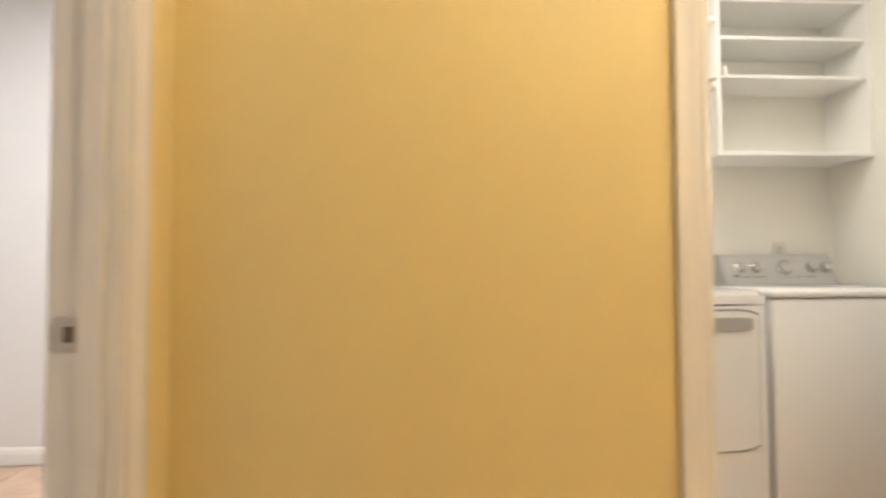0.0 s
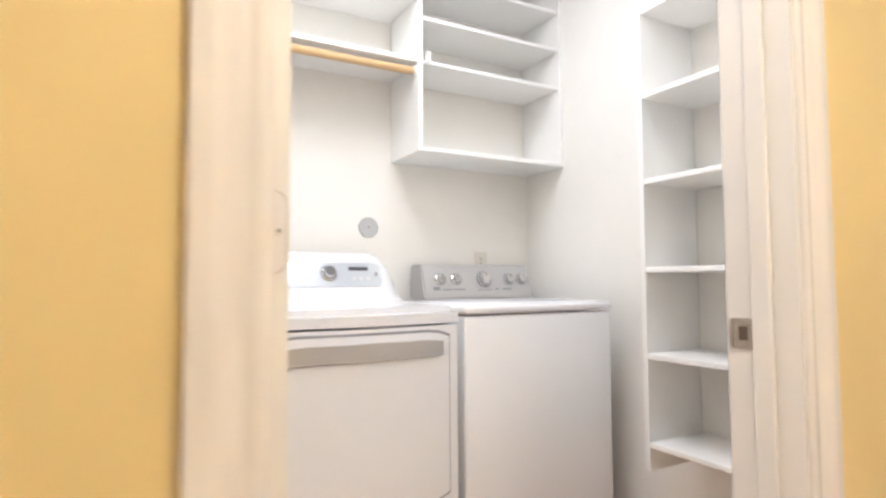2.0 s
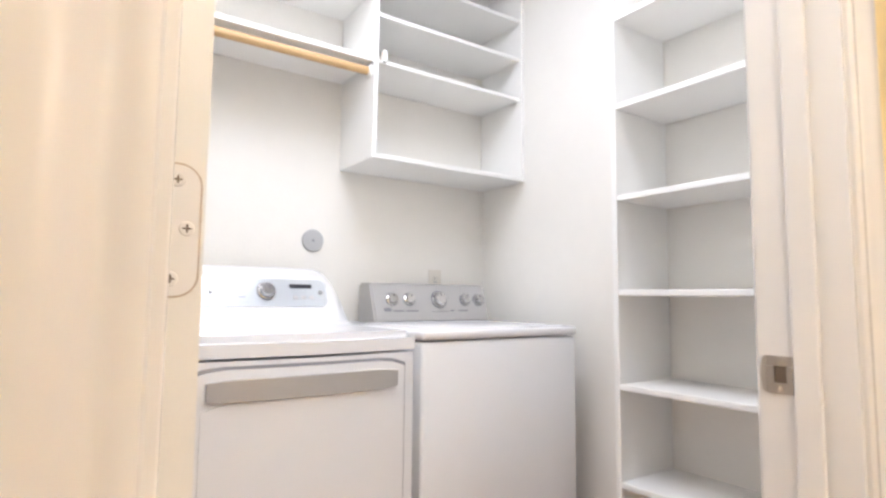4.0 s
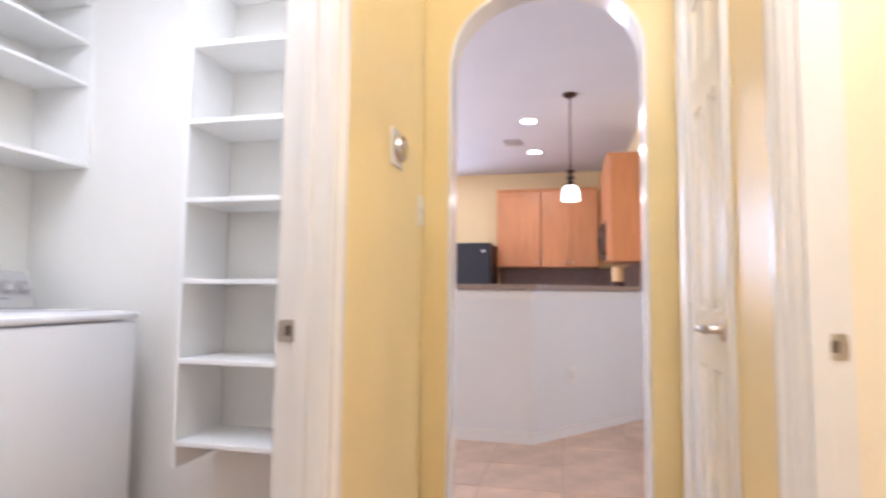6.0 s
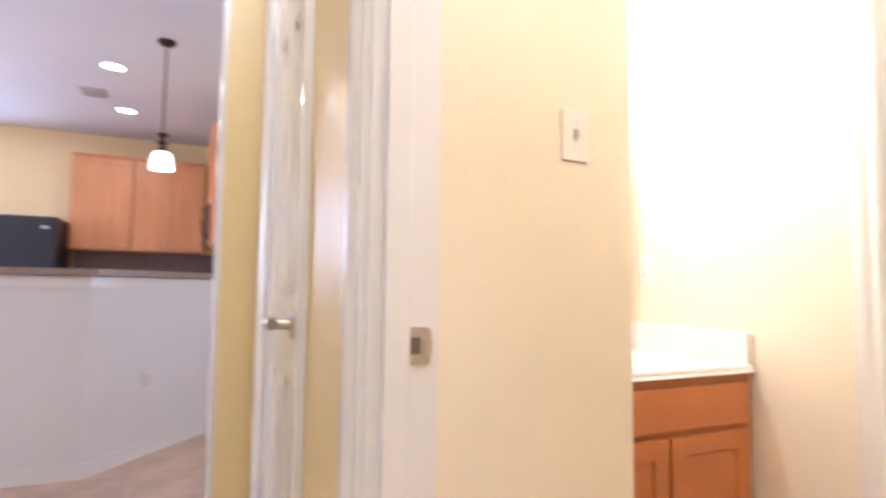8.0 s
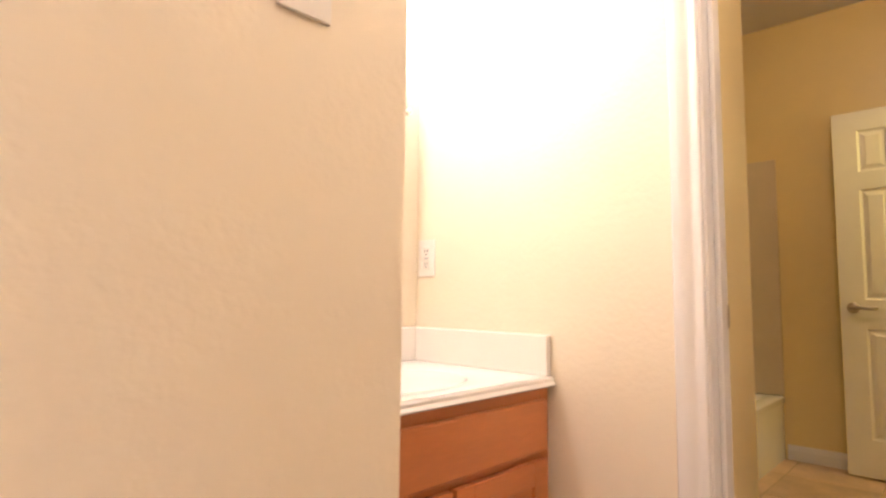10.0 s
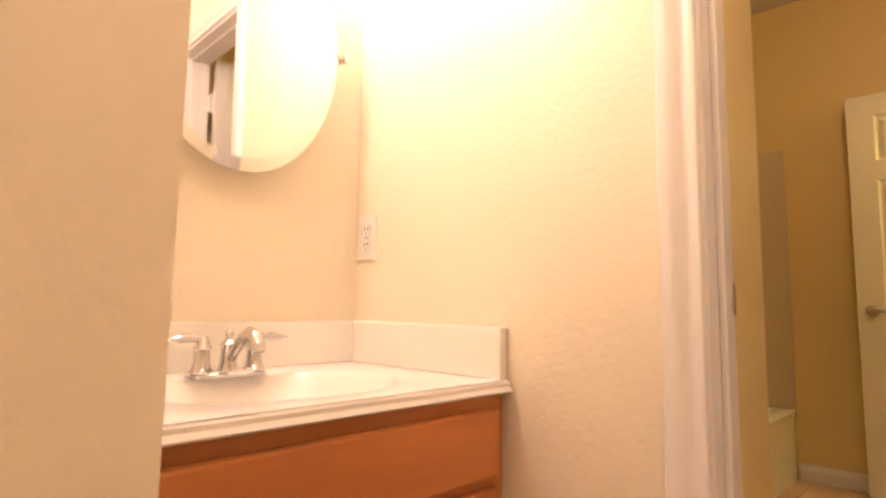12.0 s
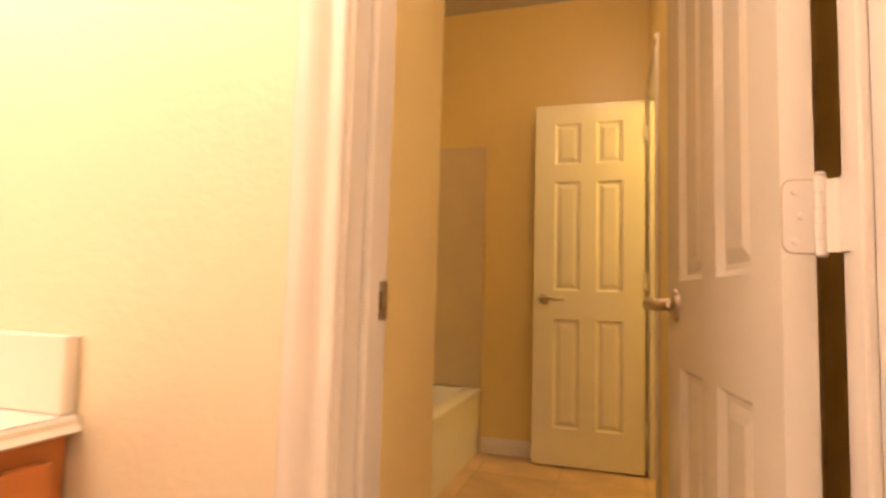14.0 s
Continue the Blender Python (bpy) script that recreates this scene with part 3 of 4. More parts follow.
def washer():
    x0, x1, y0, y1 = 1.402, 2.092, 2.173, 2.862
    w = thing("washing_machine", "white top-loading washing machine with grey console", "washing machine", pose((x0 + x1) / 2, (y0 + y1) / 2, 0))
    c = lambda q: (q.transform(Matrix.Translation((-(x0 + x1) / 2, -(y0 + y1) / 2, 0))), q)[1]
    part("cabinet", c(boxed(x0, y0, 0.03, x1, y1, 0.888, 0.012, 3)), ENAMEL, w, "", True)
    part("top_deck", c(boxed(x0 - 0.003, y0 - 0.006, 0.893, x1 + 0.003, y1, 0.925, 0.012, 3)), ENAMEL, w, "", True)
    part("lid", c(boxed(x0 + 0.05, y0 + 0.02, 0.921, x1 - 0.05, y1 - 0.2, 0.930, 0.004)), ENAMEL, w, "", True)
    for x in (x0 + 0.06, x1 - 0.06):
        for y in (y0 + 0.06, y1 - 0.06):
            part("foot", c(lathe(bmesh.new(), [(0.02, 0), (0.02, 0.012), (0.012, 0.014), (0.012, 0.035)], pose(x, y, 0), 14)), RUBBER, w)
    bm = bmesh.new()
    side = [(0, y1 - 0.165, 0.925), (0, y1 - 0.16, 0.945), (0, y1 - 0.115, 1.075), (0, y1 - 0.10, 1.086), (0, y1 - 0.01, 1.086), (0, y1 - 0.005, 0.925)]
    prism(bm, [(x0 + 0.112, y, z) for _, y, z in side], (x1 - x0 - 0.100, 0, 0))
    bmesh.ops.bevel(bm, geom=list(bm.edges), offset=0.008, segments=2, affect="EDGES")
    con = part("console", c(bm), SILVER, w, "grey slanted control console", True)
    slope = math.degrees(math.atan2(0.13, 0.045))
    base = Matrix.Translation((-(x0 + x1) / 2, -(y0 + y1) / 2, 0))
    at = lambda x, f: base @ Matrix.Translation((x, y1 - 0.16 + 0.045 * f - 0.0006, 0.945 + 0.13 * f)) @ pose(0, 0, 0, slope)
    for x, r in ((1.603, 0.021), (1.686, 0.021), (1.838, 0.029), (1.978, 0.021), (2.052, 0.021)):
        knob(con, at(x, 0.56), r)
    for x, wd in ((1.63, 0.05), (1.695, 0.06), (1.90, 0.02), (1.96, 0.05)):
        part("printed_text", (lambda q: (q.transform(at(x, 0.2)), q)[1])(boxed(-wd / 2, -0.003, 0, wd / 2, 0.003, 0.001)), PRINT, con)
    part("badge", (lambda q: (q.transform(at(1.578, 0.24)), q)[1])(boxed(-0.017, -0.008, 0, 0.017, 0.008, 0.0012)), PRINT, con, "small dark badge")
    for k in range(6):
        part("indicator", (lambda q: (q.transform(at(1.798 + 0.014 * k, 0.17)), q)[1])(boxed(-0.004, -0.002, 0, 0.004, 0.002, 0.001)), PRINT, con)


def rounded(x0, z0, x1, z1, r, y, k=6):
    out = []
    for cx, cz, a in ((x1 - r, z1 - r, 0), (x0 + r, z1 - r, 90), (x0 + r, z0 + r, 180), (x1 - r, z0 + r, 270)):
        out += [(cx + r * math.cos(radians(a + 90 * i / k)), y, cz + r * math.sin(radians(a + 90 * i / k))) for i in range(k + 1)]
    return out


def dryer():
    x0, x1, y0, y1 = 0.683, 1.368, 2.135, 2.862
    w = thing("clothes_dryer", "white clothes dryer with a wide silver door pull", "dryer", pose((x0 + x1) / 2, (y0 + y1) / 2, 0))
    c = lambda q: (q.transform(Matrix.Translation((-(x0 + x1) / 2, -(y0 + y1) / 2, 0))), q)[1]
    part("cabinet", c(boxed(x0, y0 + 0.03, 0.03, x1, y1, 0.865, 0.012, 3)), ENAMEL, w, "", True)
    for x in (x0 + 0.06, x1 - 0.06):
        for y in (y0 + 0.09, y1 - 0.06):
            part("foot", c(lathe(bmesh.new(), [(0.02, 0), (0.02, 0.012), (0.012, 0.014), (0.012, 0.035)], pose(x, y, 0), 14)), RUBBER, w)
    # bowed front and top
    def bow(inset, yy):
        return [(x0 + inset + (x1 - x0 - 2 * inset) * k / 16, yy - 0.03 * (1 - (2 * k / 16 - 1) ** 2), 0) for k in range(17)]
    bm = bmesh.new()
    prism(bm, [(x, y, 0.872) for x, y, _ in bow(0, y0 + 0.028)] + [(x1, y1, 0.872), (x0, y1, 0.872)], (0, 0, 0.055))
    bmesh.ops.bevel(bm, geom=[e for e in bm.edges if all(v.co.z > 0.92 for v in e.verts)], offset=0.02, segments=4, affect="EDGES")
    part("top_deck", c(bm), ENAMEL, w, "", True)
    bm = bmesh.new()
    prism(bm, [(x, y, 0.05) for x, y, _ in bow(0.004, y0 + 0.028)] + [(x1 - 0.004, y0 + 0.04, 0.05), (x0 + 0.004, y0 + 0.04, 0.05)], (0, 0, 0.815))
    part("front_panel", c(bm), ENAMEL, w, "", True)
    curve_y = lambda x: y0 + 0.028 - 0.03 * (1 - (2 * (x - x0) / (x1 - x0) - 1) ** 2)
    def strip(xa, xb, za, zb, lift, ends=0.018):
        """A curved panel following the bow, split into columns."""
        q, n_ = bmesh.new(), 14
        cols = []
        for k in range(n_ + 1):
            x = xa + (xb - xa) * k / n_
            e = min(k, n_ - k)
            r = ends if e == 0 else (ends / 4 if e == 1 else 0)
            cols.append([q.verts.new((x, curve_y(x) + 0.004, za + r)), q.verts.new((x, curve_y(x) - lift, za + r)), q.verts.new((x, curve_y(x) - lift, zb - r)), q.verts.new((x, curve_y(x) + 0.004, zb - r))])
        for a, bb in zip(cols, cols[1:]):
            for i in range(3):
                q.faces.new((a[i], bb[i], bb[i + 1], a[i + 1]))
        q.faces.new(cols[0]), q.faces.new(cols[-1])
        bmesh.ops.recalc_face_normals(q, faces=q.faces)
        return q
    dr = part("door", c(strip(x0 + 0.045, x1 - 0.045, 0.30, 0.845, 0.010)), ENAMEL, w, "", True)
    part("door_gap", c(strip(x0 + 0.038, x1 - 0.038, 0.292, 0.853, 0.003)), PRINT, w, "dark seam round the door", True)
    part("door_handle", c(strip(x0 + 0.085, x1 - 0.075, 0.768, 0.822, 0.022, 0.006)), SILVER, dr, "silver pull strip", True)
    part("door_field", c(strip(x0 + 0.075, x1 - 0.075, 0.345, 0.765, 0.0135)), ENAMEL, dr, "", True)
    # rounded console
    bm = bmesh.new()
    prof = [(y1 - 0.26, 0.927), (y1 - 0.205, 0.945), (y1 - 0.140, 1.092), (y1 - 0.118, 1.122), (y1 - 0.08, 1.134), (y1 - 0.01, 1.134), (y1 - 0.004, 0.927)]
    rows = []
    for k in range(21):
        f = k / 20
        e = max(0.0, abs(2 * f - 1) - 0.72) / 0.28
        x = x0 + 0.02 + (x1 - x0 - 0.012) * f
        rows.append([bm.verts.new((x, y, 0.927 + (z - 0.927) * (1 - 0.55 * e * e))) for y, z in prof])
    for a, bb in zip(rows, rows[1:]):
        for i in range(len(prof) - 1):
            bm.faces.new((a[i], bb[i], bb[i + 1], a[i + 1]))
    bm.faces.new(rows[0]), bm.faces.new(rows[-1])
    bmesh.ops.recalc_face_normals(bm, faces=bm.faces)
    con = part("console", c(bm), ENAMEL, w, "white rounded control console", True)
    base = Matrix.Translation((-(x0 + x1) / 2, -(y0 + y1) / 2, 0))
    slope = math.degrees(math.atan2(0.147, 0.065))
    m = base @ Matrix.Translation(((x0 + x1) / 2 + 0.052, y1 - 0.1632, 1.0385)) @ pose(0, 0, 0, slope)
    put = lambda q: (q.transform(m), q)[1]
    pn = part("control_panel", put(prism(bmesh.new(), [(x, z, 0) for x, _, z in rounded(-0.235, -0.054, 0.225, 0.054, 0.024, 0)], (0, 0, 0.003))), DISPLAY, con, "shiny pale control panel")
    knob(pn, m @ pose(0.0, 0.005, 0.003), 0.026)
    part("screen", put(boxed(0.085, 0.018, 0.0028, 0.17, 0.034, 0.0042)), DARK, pn, "dark display window")
    for x in (-0.19, 0.2):
        part("button", put(lathe(bmesh.new(), [(0.009, 0), (0.008, 0.006)], pose(x, 0, 0.003), 16)), CHROME, pn)
    for k in range(3):
        part("button", put(boxed(0.095 + 0.03 * k, -0.026, 0.003, 0.113 + 0.03 * k, -0.012, 0.0045)), SILVER, pn)
        for j in range(2):
            part("printed_text", put(boxed(-0.15 + 0.05 * j, -0.02 + 0.018 * k, 0.003, -0.125 + 0.05 * j, -0.016 + 0.018 * k, 0.0036)), PRINT, pn)


washer(), dryer()
v = thing("junction_box", "round grey junction box on the laundry wall", "junction box", pose(1.323, LY1, 1.257, 90))
part("disc", lathe(bmesh.new(), [(0.047, 0), (0.047, 0.004), (0.043, 0.008)], Matrix(), 32), GREY_PLASTIC, v, "", True)
part("screw", lathe(bmesh.new(), [(0.005, 0.007), (0.004, 0.010)], Matrix(), 12), PRINT, v)


def wall_plate(name, label, category, m, kind):
    """Local: plate in the xz plane facing -y."""
    p = thing(name, label, category, m)
    part("cover_plate", boxed(-0.035, -0.006, -0.057, 0.035, -0.0005, 0.057, 0.002), PLATE, p)
    if kind == "toggle":
        part("toggle", prism(bmesh.new(), [(-0.0045, -0.006, -0.012), (-0.0045, -0.006, 0.012), (-0.0045, -0.017, 0.011), (-0.0045, -0.017, 0.004)], (0.009, 0, 0)), PLATE, p)
        part("slot", boxed(-0.006, -0.0066, -0.014, 0.006, -0.006, 0.014), GREY_PLASTIC, p)
        for z in (-0.03, 0.03):
            part("screw", lathe(bmesh.new(), [(0.0035, 0), (0.0025, 0.0015)], Matrix.Translation((0, -0.006, z)) @ pose(0, 0, 0, 90), 10), PLATE, p)
    if kind == "outlet":
        for z in (-0.02, 0.02):
            part("receptacle", boxed(-0.016, -0.0075, z - 0.014, 0.016, -0.006, z + 0.014, 0.003), PLATE, p)
            for x in (-0.006, 0.006):
                part("slot", boxed(x - 0.0012, -0.0082, z - 0.001, x + 0.0012, -0.0074, z + 0.008), DARK, p)
            part("slot", boxed(-0.002, -0.0082, z - 0.009, 0.002, -0.0074, z - 0.005), DARK, p)
        part("button", boxed(-0.008, -0.0078, -0.003, 0.008, -0.006, 0.003), GREY_PLASTIC, p)
    return p


wall_plate("outlet", "white wall outlet behind the washer", "outlet", pose(1.93, LY1, 1.10), "outlet")
wall_plate("light_switch", "white toggle light switch on the cream wall", "light switch", pose(VX, -0.507, 1.335, 0, 0, -90), "toggle")
wall_plate("outlet", "white outlet above the vanity splash", "outlet", pose(2.222, VS, 1.08, 0, 0, 180), "outlet")
wall_plate("light_switch", "white light switch beside the archway", "light switch", pose(2.11, HN, 1.32), "toggle")

# open round box on the hall wall
hb = thing("wall_box", "open round electrical box with chrome rim in the wall", "electrical box", pose(1.80, HN, 1.476))
bm = bmesh.new()
box(bm, -0.056, -0.006, -0.060, 0.056, -0.0005, 0.060, 0.002)
part("cover_plate", bm, TRIM, hb, "white square plate")
part("rim", lathe(bmesh.new(), [(0.046, 0), (0.046, 0.012), (0.040, 0.020), (0.034, 0.012), (0.030, 0.008)], Matrix.Translation((0, -0.006, 0)) @ pose(0, 0, 0, 90), 28), CHROME, hb, "chrome ring", True)
part("box_inside", lathe(bmesh.new(), [(0.029, 0.0), (0.027, 0.0086)], Matrix.Translation((0, -0.006, 0)) @ pose(0, 0, 0, 90), 24), DARK, hb, "dark open centre")


# ---- baseboards ----
def baseboard(label, p, q, side):
    """From p to q on the floor; side: unit vector out of the wall."""
    prof = [(0, 0), (0.014, 0), (0.014, 0.060), (0.011, 0.068), (0.011, 0.074), (0.006, 0.086), (0, 0.09)]
    a, s = Vector((*p, 0)), Vector((*side, 0))
    bm = prism(bmesh.new(), [a + s * (u + 0.001) + Vector((0, 0, z)) for u, z in prof], Vector((*q, 0)) - a)
    setting("baseboard", bm, TRIM, label, "baseboard")


BB = "white moulded baseboard along the wall"
baseboard(BB, (LX1, 2.9), (LX1, HN + T), (-1, 0))
baseboard(BB, (LX0, LY1), (LX1 - 0.016, LY1), (0, -1))
baseboard(BB, (HW, HN), (LAUNDRY[0] - 0.055, HN), (0, -1))
baseboard(BB, (LAUNDRY[1] + 0.055, HN), (HE, HN), (0, -1))
baseboard(BB, (VDOOR[1] + 0.055, HS), (CLOSET[0] - 0.055, HS), (0, 1))
baseboard(BB, (VX, VEND), (VX, HS - TS), (-1, 0))
baseboard(BB, (BDOOR[1] + 0.055, VS), (1.76, VS), (0, 1))
baseboard(BB, (BX0, BS), (1.88, BS), (0, 1))
baseboard(BB, (1.44, -1.88), (1.44, VS - T), (-1, 0))
baseboard(BB, (-3.2, 3.10), (HW - TS - 0.02, 3.10), (0, -1))
baseboard(BB, (BX0, BATH_SIDE[1] + 0.06), (BX0, -2.23), (1, 0))


# ---- vanity ----
def vanity():
    fx, y0, y1 = 1.785, VS + 0.003, VEND - 0.002
    v = thing("vanity_cabinet", "reddish brown wooden vanity cabinet under the basin", "vanity", pose((fx + VE) / 2, (y0 + y1) / 2, 0))
    c = lambda q: (q.transform(Matrix.Translation((-(fx + VE) / 2, -(y0 + y1) / 2, 0))), q)[1]
    part("body", c(boxed(fx + 0.02, y0, 0.09, VE - 0.002, y1, 0.60)), VANITY_WOOD, v)
    part("face_frame", c(boxed(fx, y0, 0.09, fx + 0.02, y1, 0.741)), VANITY_WOOD, v)
    part("side_panel", c(boxed(fx + 0.02, y0, 0.60, VE - 0.002, y0 + 0.018, 0.741)), VANITY_WOOD, v)
    part("side_panel", c(boxed(fx + 0.02, y1 - 0.018, 0.60, VE - 0.002, y1, 0.741)), VANITY_WOOD, v)
    part("toe_kick", c(boxed(fx + 0.06, y0 + 0.002, 0, VE - 0.01, y1 - 0.002, 0.09)), VANITY_WOOD, v)
    def front(name, ya, yb, za, zb, framed):
        bm = bmesh.new()
        if framed:
            w = 0.055
            for a, b2, e, f in ((ya, ya + w, za, zb), (yb - w, yb, za, zb), (ya + w, yb - w, za, za + w), (ya + w, yb - w, zb - w, zb)):
                box(bm, fx - 0.019, a, e, fx - 0.001, b2, f, 0.002)
            d = part(name, c(bm), VANITY_WOOD, v)
            part("panel", c(boxed(fx - 0.010, ya + w, za + w, fx - 0.001, yb - w, zb - w)), VANITY_WOOD, d)
        else:
            box(bm, fx - 0.019, ya, za, fx - 0.001, yb, zb, 0.006)
            part(name, c(bm), VANITY_WOOD, v)
    front("drawer_front", y0 + 0.03, y1 - 0.03, 0.592, 0.716, False)
    mid = (y0 + y1) / 2
    front("door", y0 + 0.03, mid - 0.006, 0.13, 0.574, True)
    front("door", mid + 0.006, y1 - 0.03, 0.13, 0.574, True)

    t = thing("bathroom_sink", "cream cultured marble sink counter with oval basin", "sink", pose((fx + VE) / 2, mid, 0.735))
    x0, x1 = fx - 0.016, VE - 0.002
    cx, cy, rx, ry = (x0 + x1) / 2 - 0.02, mid, 0.165, 0.235
    k = lambda q: (q.transform(Matrix.Translation((-(fx + VE) / 2, -mid, -0.735))), q)[1]
    bm, n_, top = bmesh.new(), 64, 0.767
    outer, rim = [], []
    for i in range(n_):
        a = 2 * math.pi * i / n_
        dx, dy = math.cos(a), math.sin(a)
        s = min((x1 - cx if dx > 0 else cx - x0) / max(abs(dx), 1e-6), (y1 - cy if dy > 0 else cy - y0) / max(abs(dy), 1e-6))
        outer.append(bm.verts.new((cx + s * dx, cy + s * dy, top)))
        rim.append(bm.verts.new((cx + rx * dx * 1.06, cy + ry * dy * 1.06, top)))
    rings = [outer, rim]
    for f, z in ((1.0, -0.003), (0.95, -0.02), (0.86, -0.06), (0.7, -0.10), (0.45, -0.125), (0.12, -0.132)):
        rings.append([bm.verts.new((cx + rx * f * math.cos(2 * math.pi * i / n_), cy + ry * f * math.sin(2 * math.pi * i / n_), top + z)) for i in range(n_)])
    for p, q in zip(rings, rings[1:]):
        for i in range(n_):
            bm.faces.new((p[i], p[(i + 1) % n_], q[(i + 1) % n_], q[i]))
    bm.faces.new(rings[-1])
    bmesh.ops.recalc_face_normals(bm, faces=bm.faces)
    part("counter_and_basin", k(bm), MARBLE, t, "", True)
    edge = [(x0, 0.742), (x0 - 0.006, 0.744), (x0 - 0.009, 0.747), (x0 - 0.006, 0.752), (x0 - 0.003, 0.755), (x0 - 0.003, 0.762), (x0 + 0.003, 0.767), (x0 + 0.012, 0.7668), (x0 + 0.012, 0.742)]
    part("front_edge", k(prism(bmesh.new(), [(x, y0, z) for x, z in edge], (0, y1 - y0, 0))), MARBLE, t, "", True)
    part("back_splash", k(boxed(VE - 0.021, y0, top, VE - 0.001, y1, top + 0.102, 0.003)), MARBLE, t)
    part("side_splash", k(boxed(x0 + 0.006, y0 - 0.001, top, VE - 0.022, y0 + 0.019, top + 0.102, 0.003)), MARBLE, t)
    part("drain", k(lathe(bmesh.new(), [(0.022, 0), (0.022, 0.003), (0.012, 0.004)], pose(cx, cy, top - 0.131), 20)), CHROME, t)
    return cy, top


VY, VTOP = vanity()


def faucet(x, y, z):
    f = thing("faucet", "chrome two-handle bathroom faucet on the vanity top", "faucet", pose(x, y, z))
    bm = bmesh.new()
    prism(bm, [(px, py, 0) for px, _, py in rounded(-0.026, -0.078, 0.026, 0.078, 0.025, 0)], (0, 0, 0.012))
    bmesh.ops.bevel(bm, geom=[e for e in bm.edges if all(v.co.z > 0.01 for v in e.verts)], offset=0.006, segments=3, affect="EDGES")
    part("base_plate", bm, CHROME, f, "", True)
    for s in (-1, 1):
        h = part("handle", lathe(bmesh.new(), [(0.023, 0.010), (0.018, 0.017), (0.0145, 0.03), (0.014, 0.05), (0.018, 0.054), (0.014, 0.060), (0.012, 0.070), (0.008, 0.078)], pose(0, s * 0.052, 0), 20), CHROME, f, "", True)
        part("lever", tube(bmesh.new(), [(0, s * 0.048, 0.072), (-0.003, s * 0.07, 0.073), (-0.006, s * 0.084, 0.075), (-0.01, s * 0.100, 0.073), (-0.012, s * 0.112, 0.073), (-0.013, s * 0.120, 0.073)], [0.008, 0.006, 0.0085, 0.008, 0.004, 0.003]), CHROME, h, "", True)
    part("spout_post", lathe(bmesh.new(), [(0.021, 0.010), (0.016, 0.025), (0.0145, 0.055), (0.018, 0.06), (0.012, 0.068), (0.006, 0.072), (0.0085, 0.08), (0.0075, 0.086), (0.003, 0.091)], Matrix(), 20), CHROME, f, "", True)
    part("spout", tube(bmesh.new(), [(-0.008, 0, 0.035), (-0.03, 0, 0.055), (-0.055, 0, 0.075), (-0.08, 0, 0.085), (-0.10, 0, 0.078), (-0.112, 0, 0.06), (-0.114, 0, 0.052)], [0.010, 0.0105, 0.011, 0.0125, 0.014, 0.0135, 0.012], 16), CHROME, f, "", True)


faucet(VE - 0.115, VY + 0.02, VTOP)


def mirror(y, z, ry, rz):
    m = thing("oval_mirror", "oval frameless mirror with a sloped rim and chrome pivots", "mirror", pose(VE - 0.06, y, z, 0, 1.0))
    n_ = 72
    bm = bmesh.new()
    lp = lambda f, x: [bm.verts.new((x, f * ry * math.cos(2 * math.pi * i / n_), f * rz * math.sin(2 * math.pi * i / n_))) for i in range(n_)]
    back, lip, face = lp(1.0, 0.003), lp(1.0, -0.0005), lp(0.92, -0.005)
    for p, q in ((back, lip), (lip, face)):
        for i in range(n_):
            bm.faces.new((p[i], p[(i + 1) % n_], q[(i + 1) % n_], q[i]))
    bm.faces.new(face), bm.faces.new(back[::-1])
    bmesh.ops.recalc_face_normals(bm, faces=bm.faces)
    part("mirror_glass", bm, MIRROR, m)
    for s in (-1, 1):
        p = part("pivot", lathe(bmesh.new(), [(0.02, 0), (0.02, 0.004), (0.009, 0.01), (0.007, 0.05), (0.011, 0.055), (0.011, 0.066), (0.005, 0.07)], Matrix.Translation((0.062, s * (ry + 0.02), 0)) @ pose(0, 0, 0, 0, -90), 16), CHROME, m, "chrome pivot bracket", True)
        part("pin", tube(bmesh.new(), [(0.0, s * (ry + 0.028), 0), (0.0, s * (ry - 0.004), 0)], [0.006, 0.006]), CHROME, p)


mirror(VY - 0.005, 1.52, 0.24, 0.335)

# vanity lamp above the mirror
vl = thing("vanity_lamp", "three-lamp vanity light bar above the mirror", "wall lamp", pose(VE, VY, 2.12))
part("back_plate", boxed(-0.02, -0.28, -0.04, -0.001, 0.28, 0.04, 0.006), CHROME, vl)
for k in range(3):
    y = -0.2 + 0.2 * k
    part("arm", tube(bmesh.new(), [(-0.018, y, 0), (-0.08, y, 0.012), (-0.13, y, 0.0)], [0.008, 0.008, 0.008]), CHROME, vl)
    part("shade", lathe(bmesh.new(), [(0.022, 0.012), (0.035, 0.0), (0.05, -0.03), (0.055, -0.045)], pose(-0.15, y, 0), 20), SHADE, vl, "glowing glass shade", True)


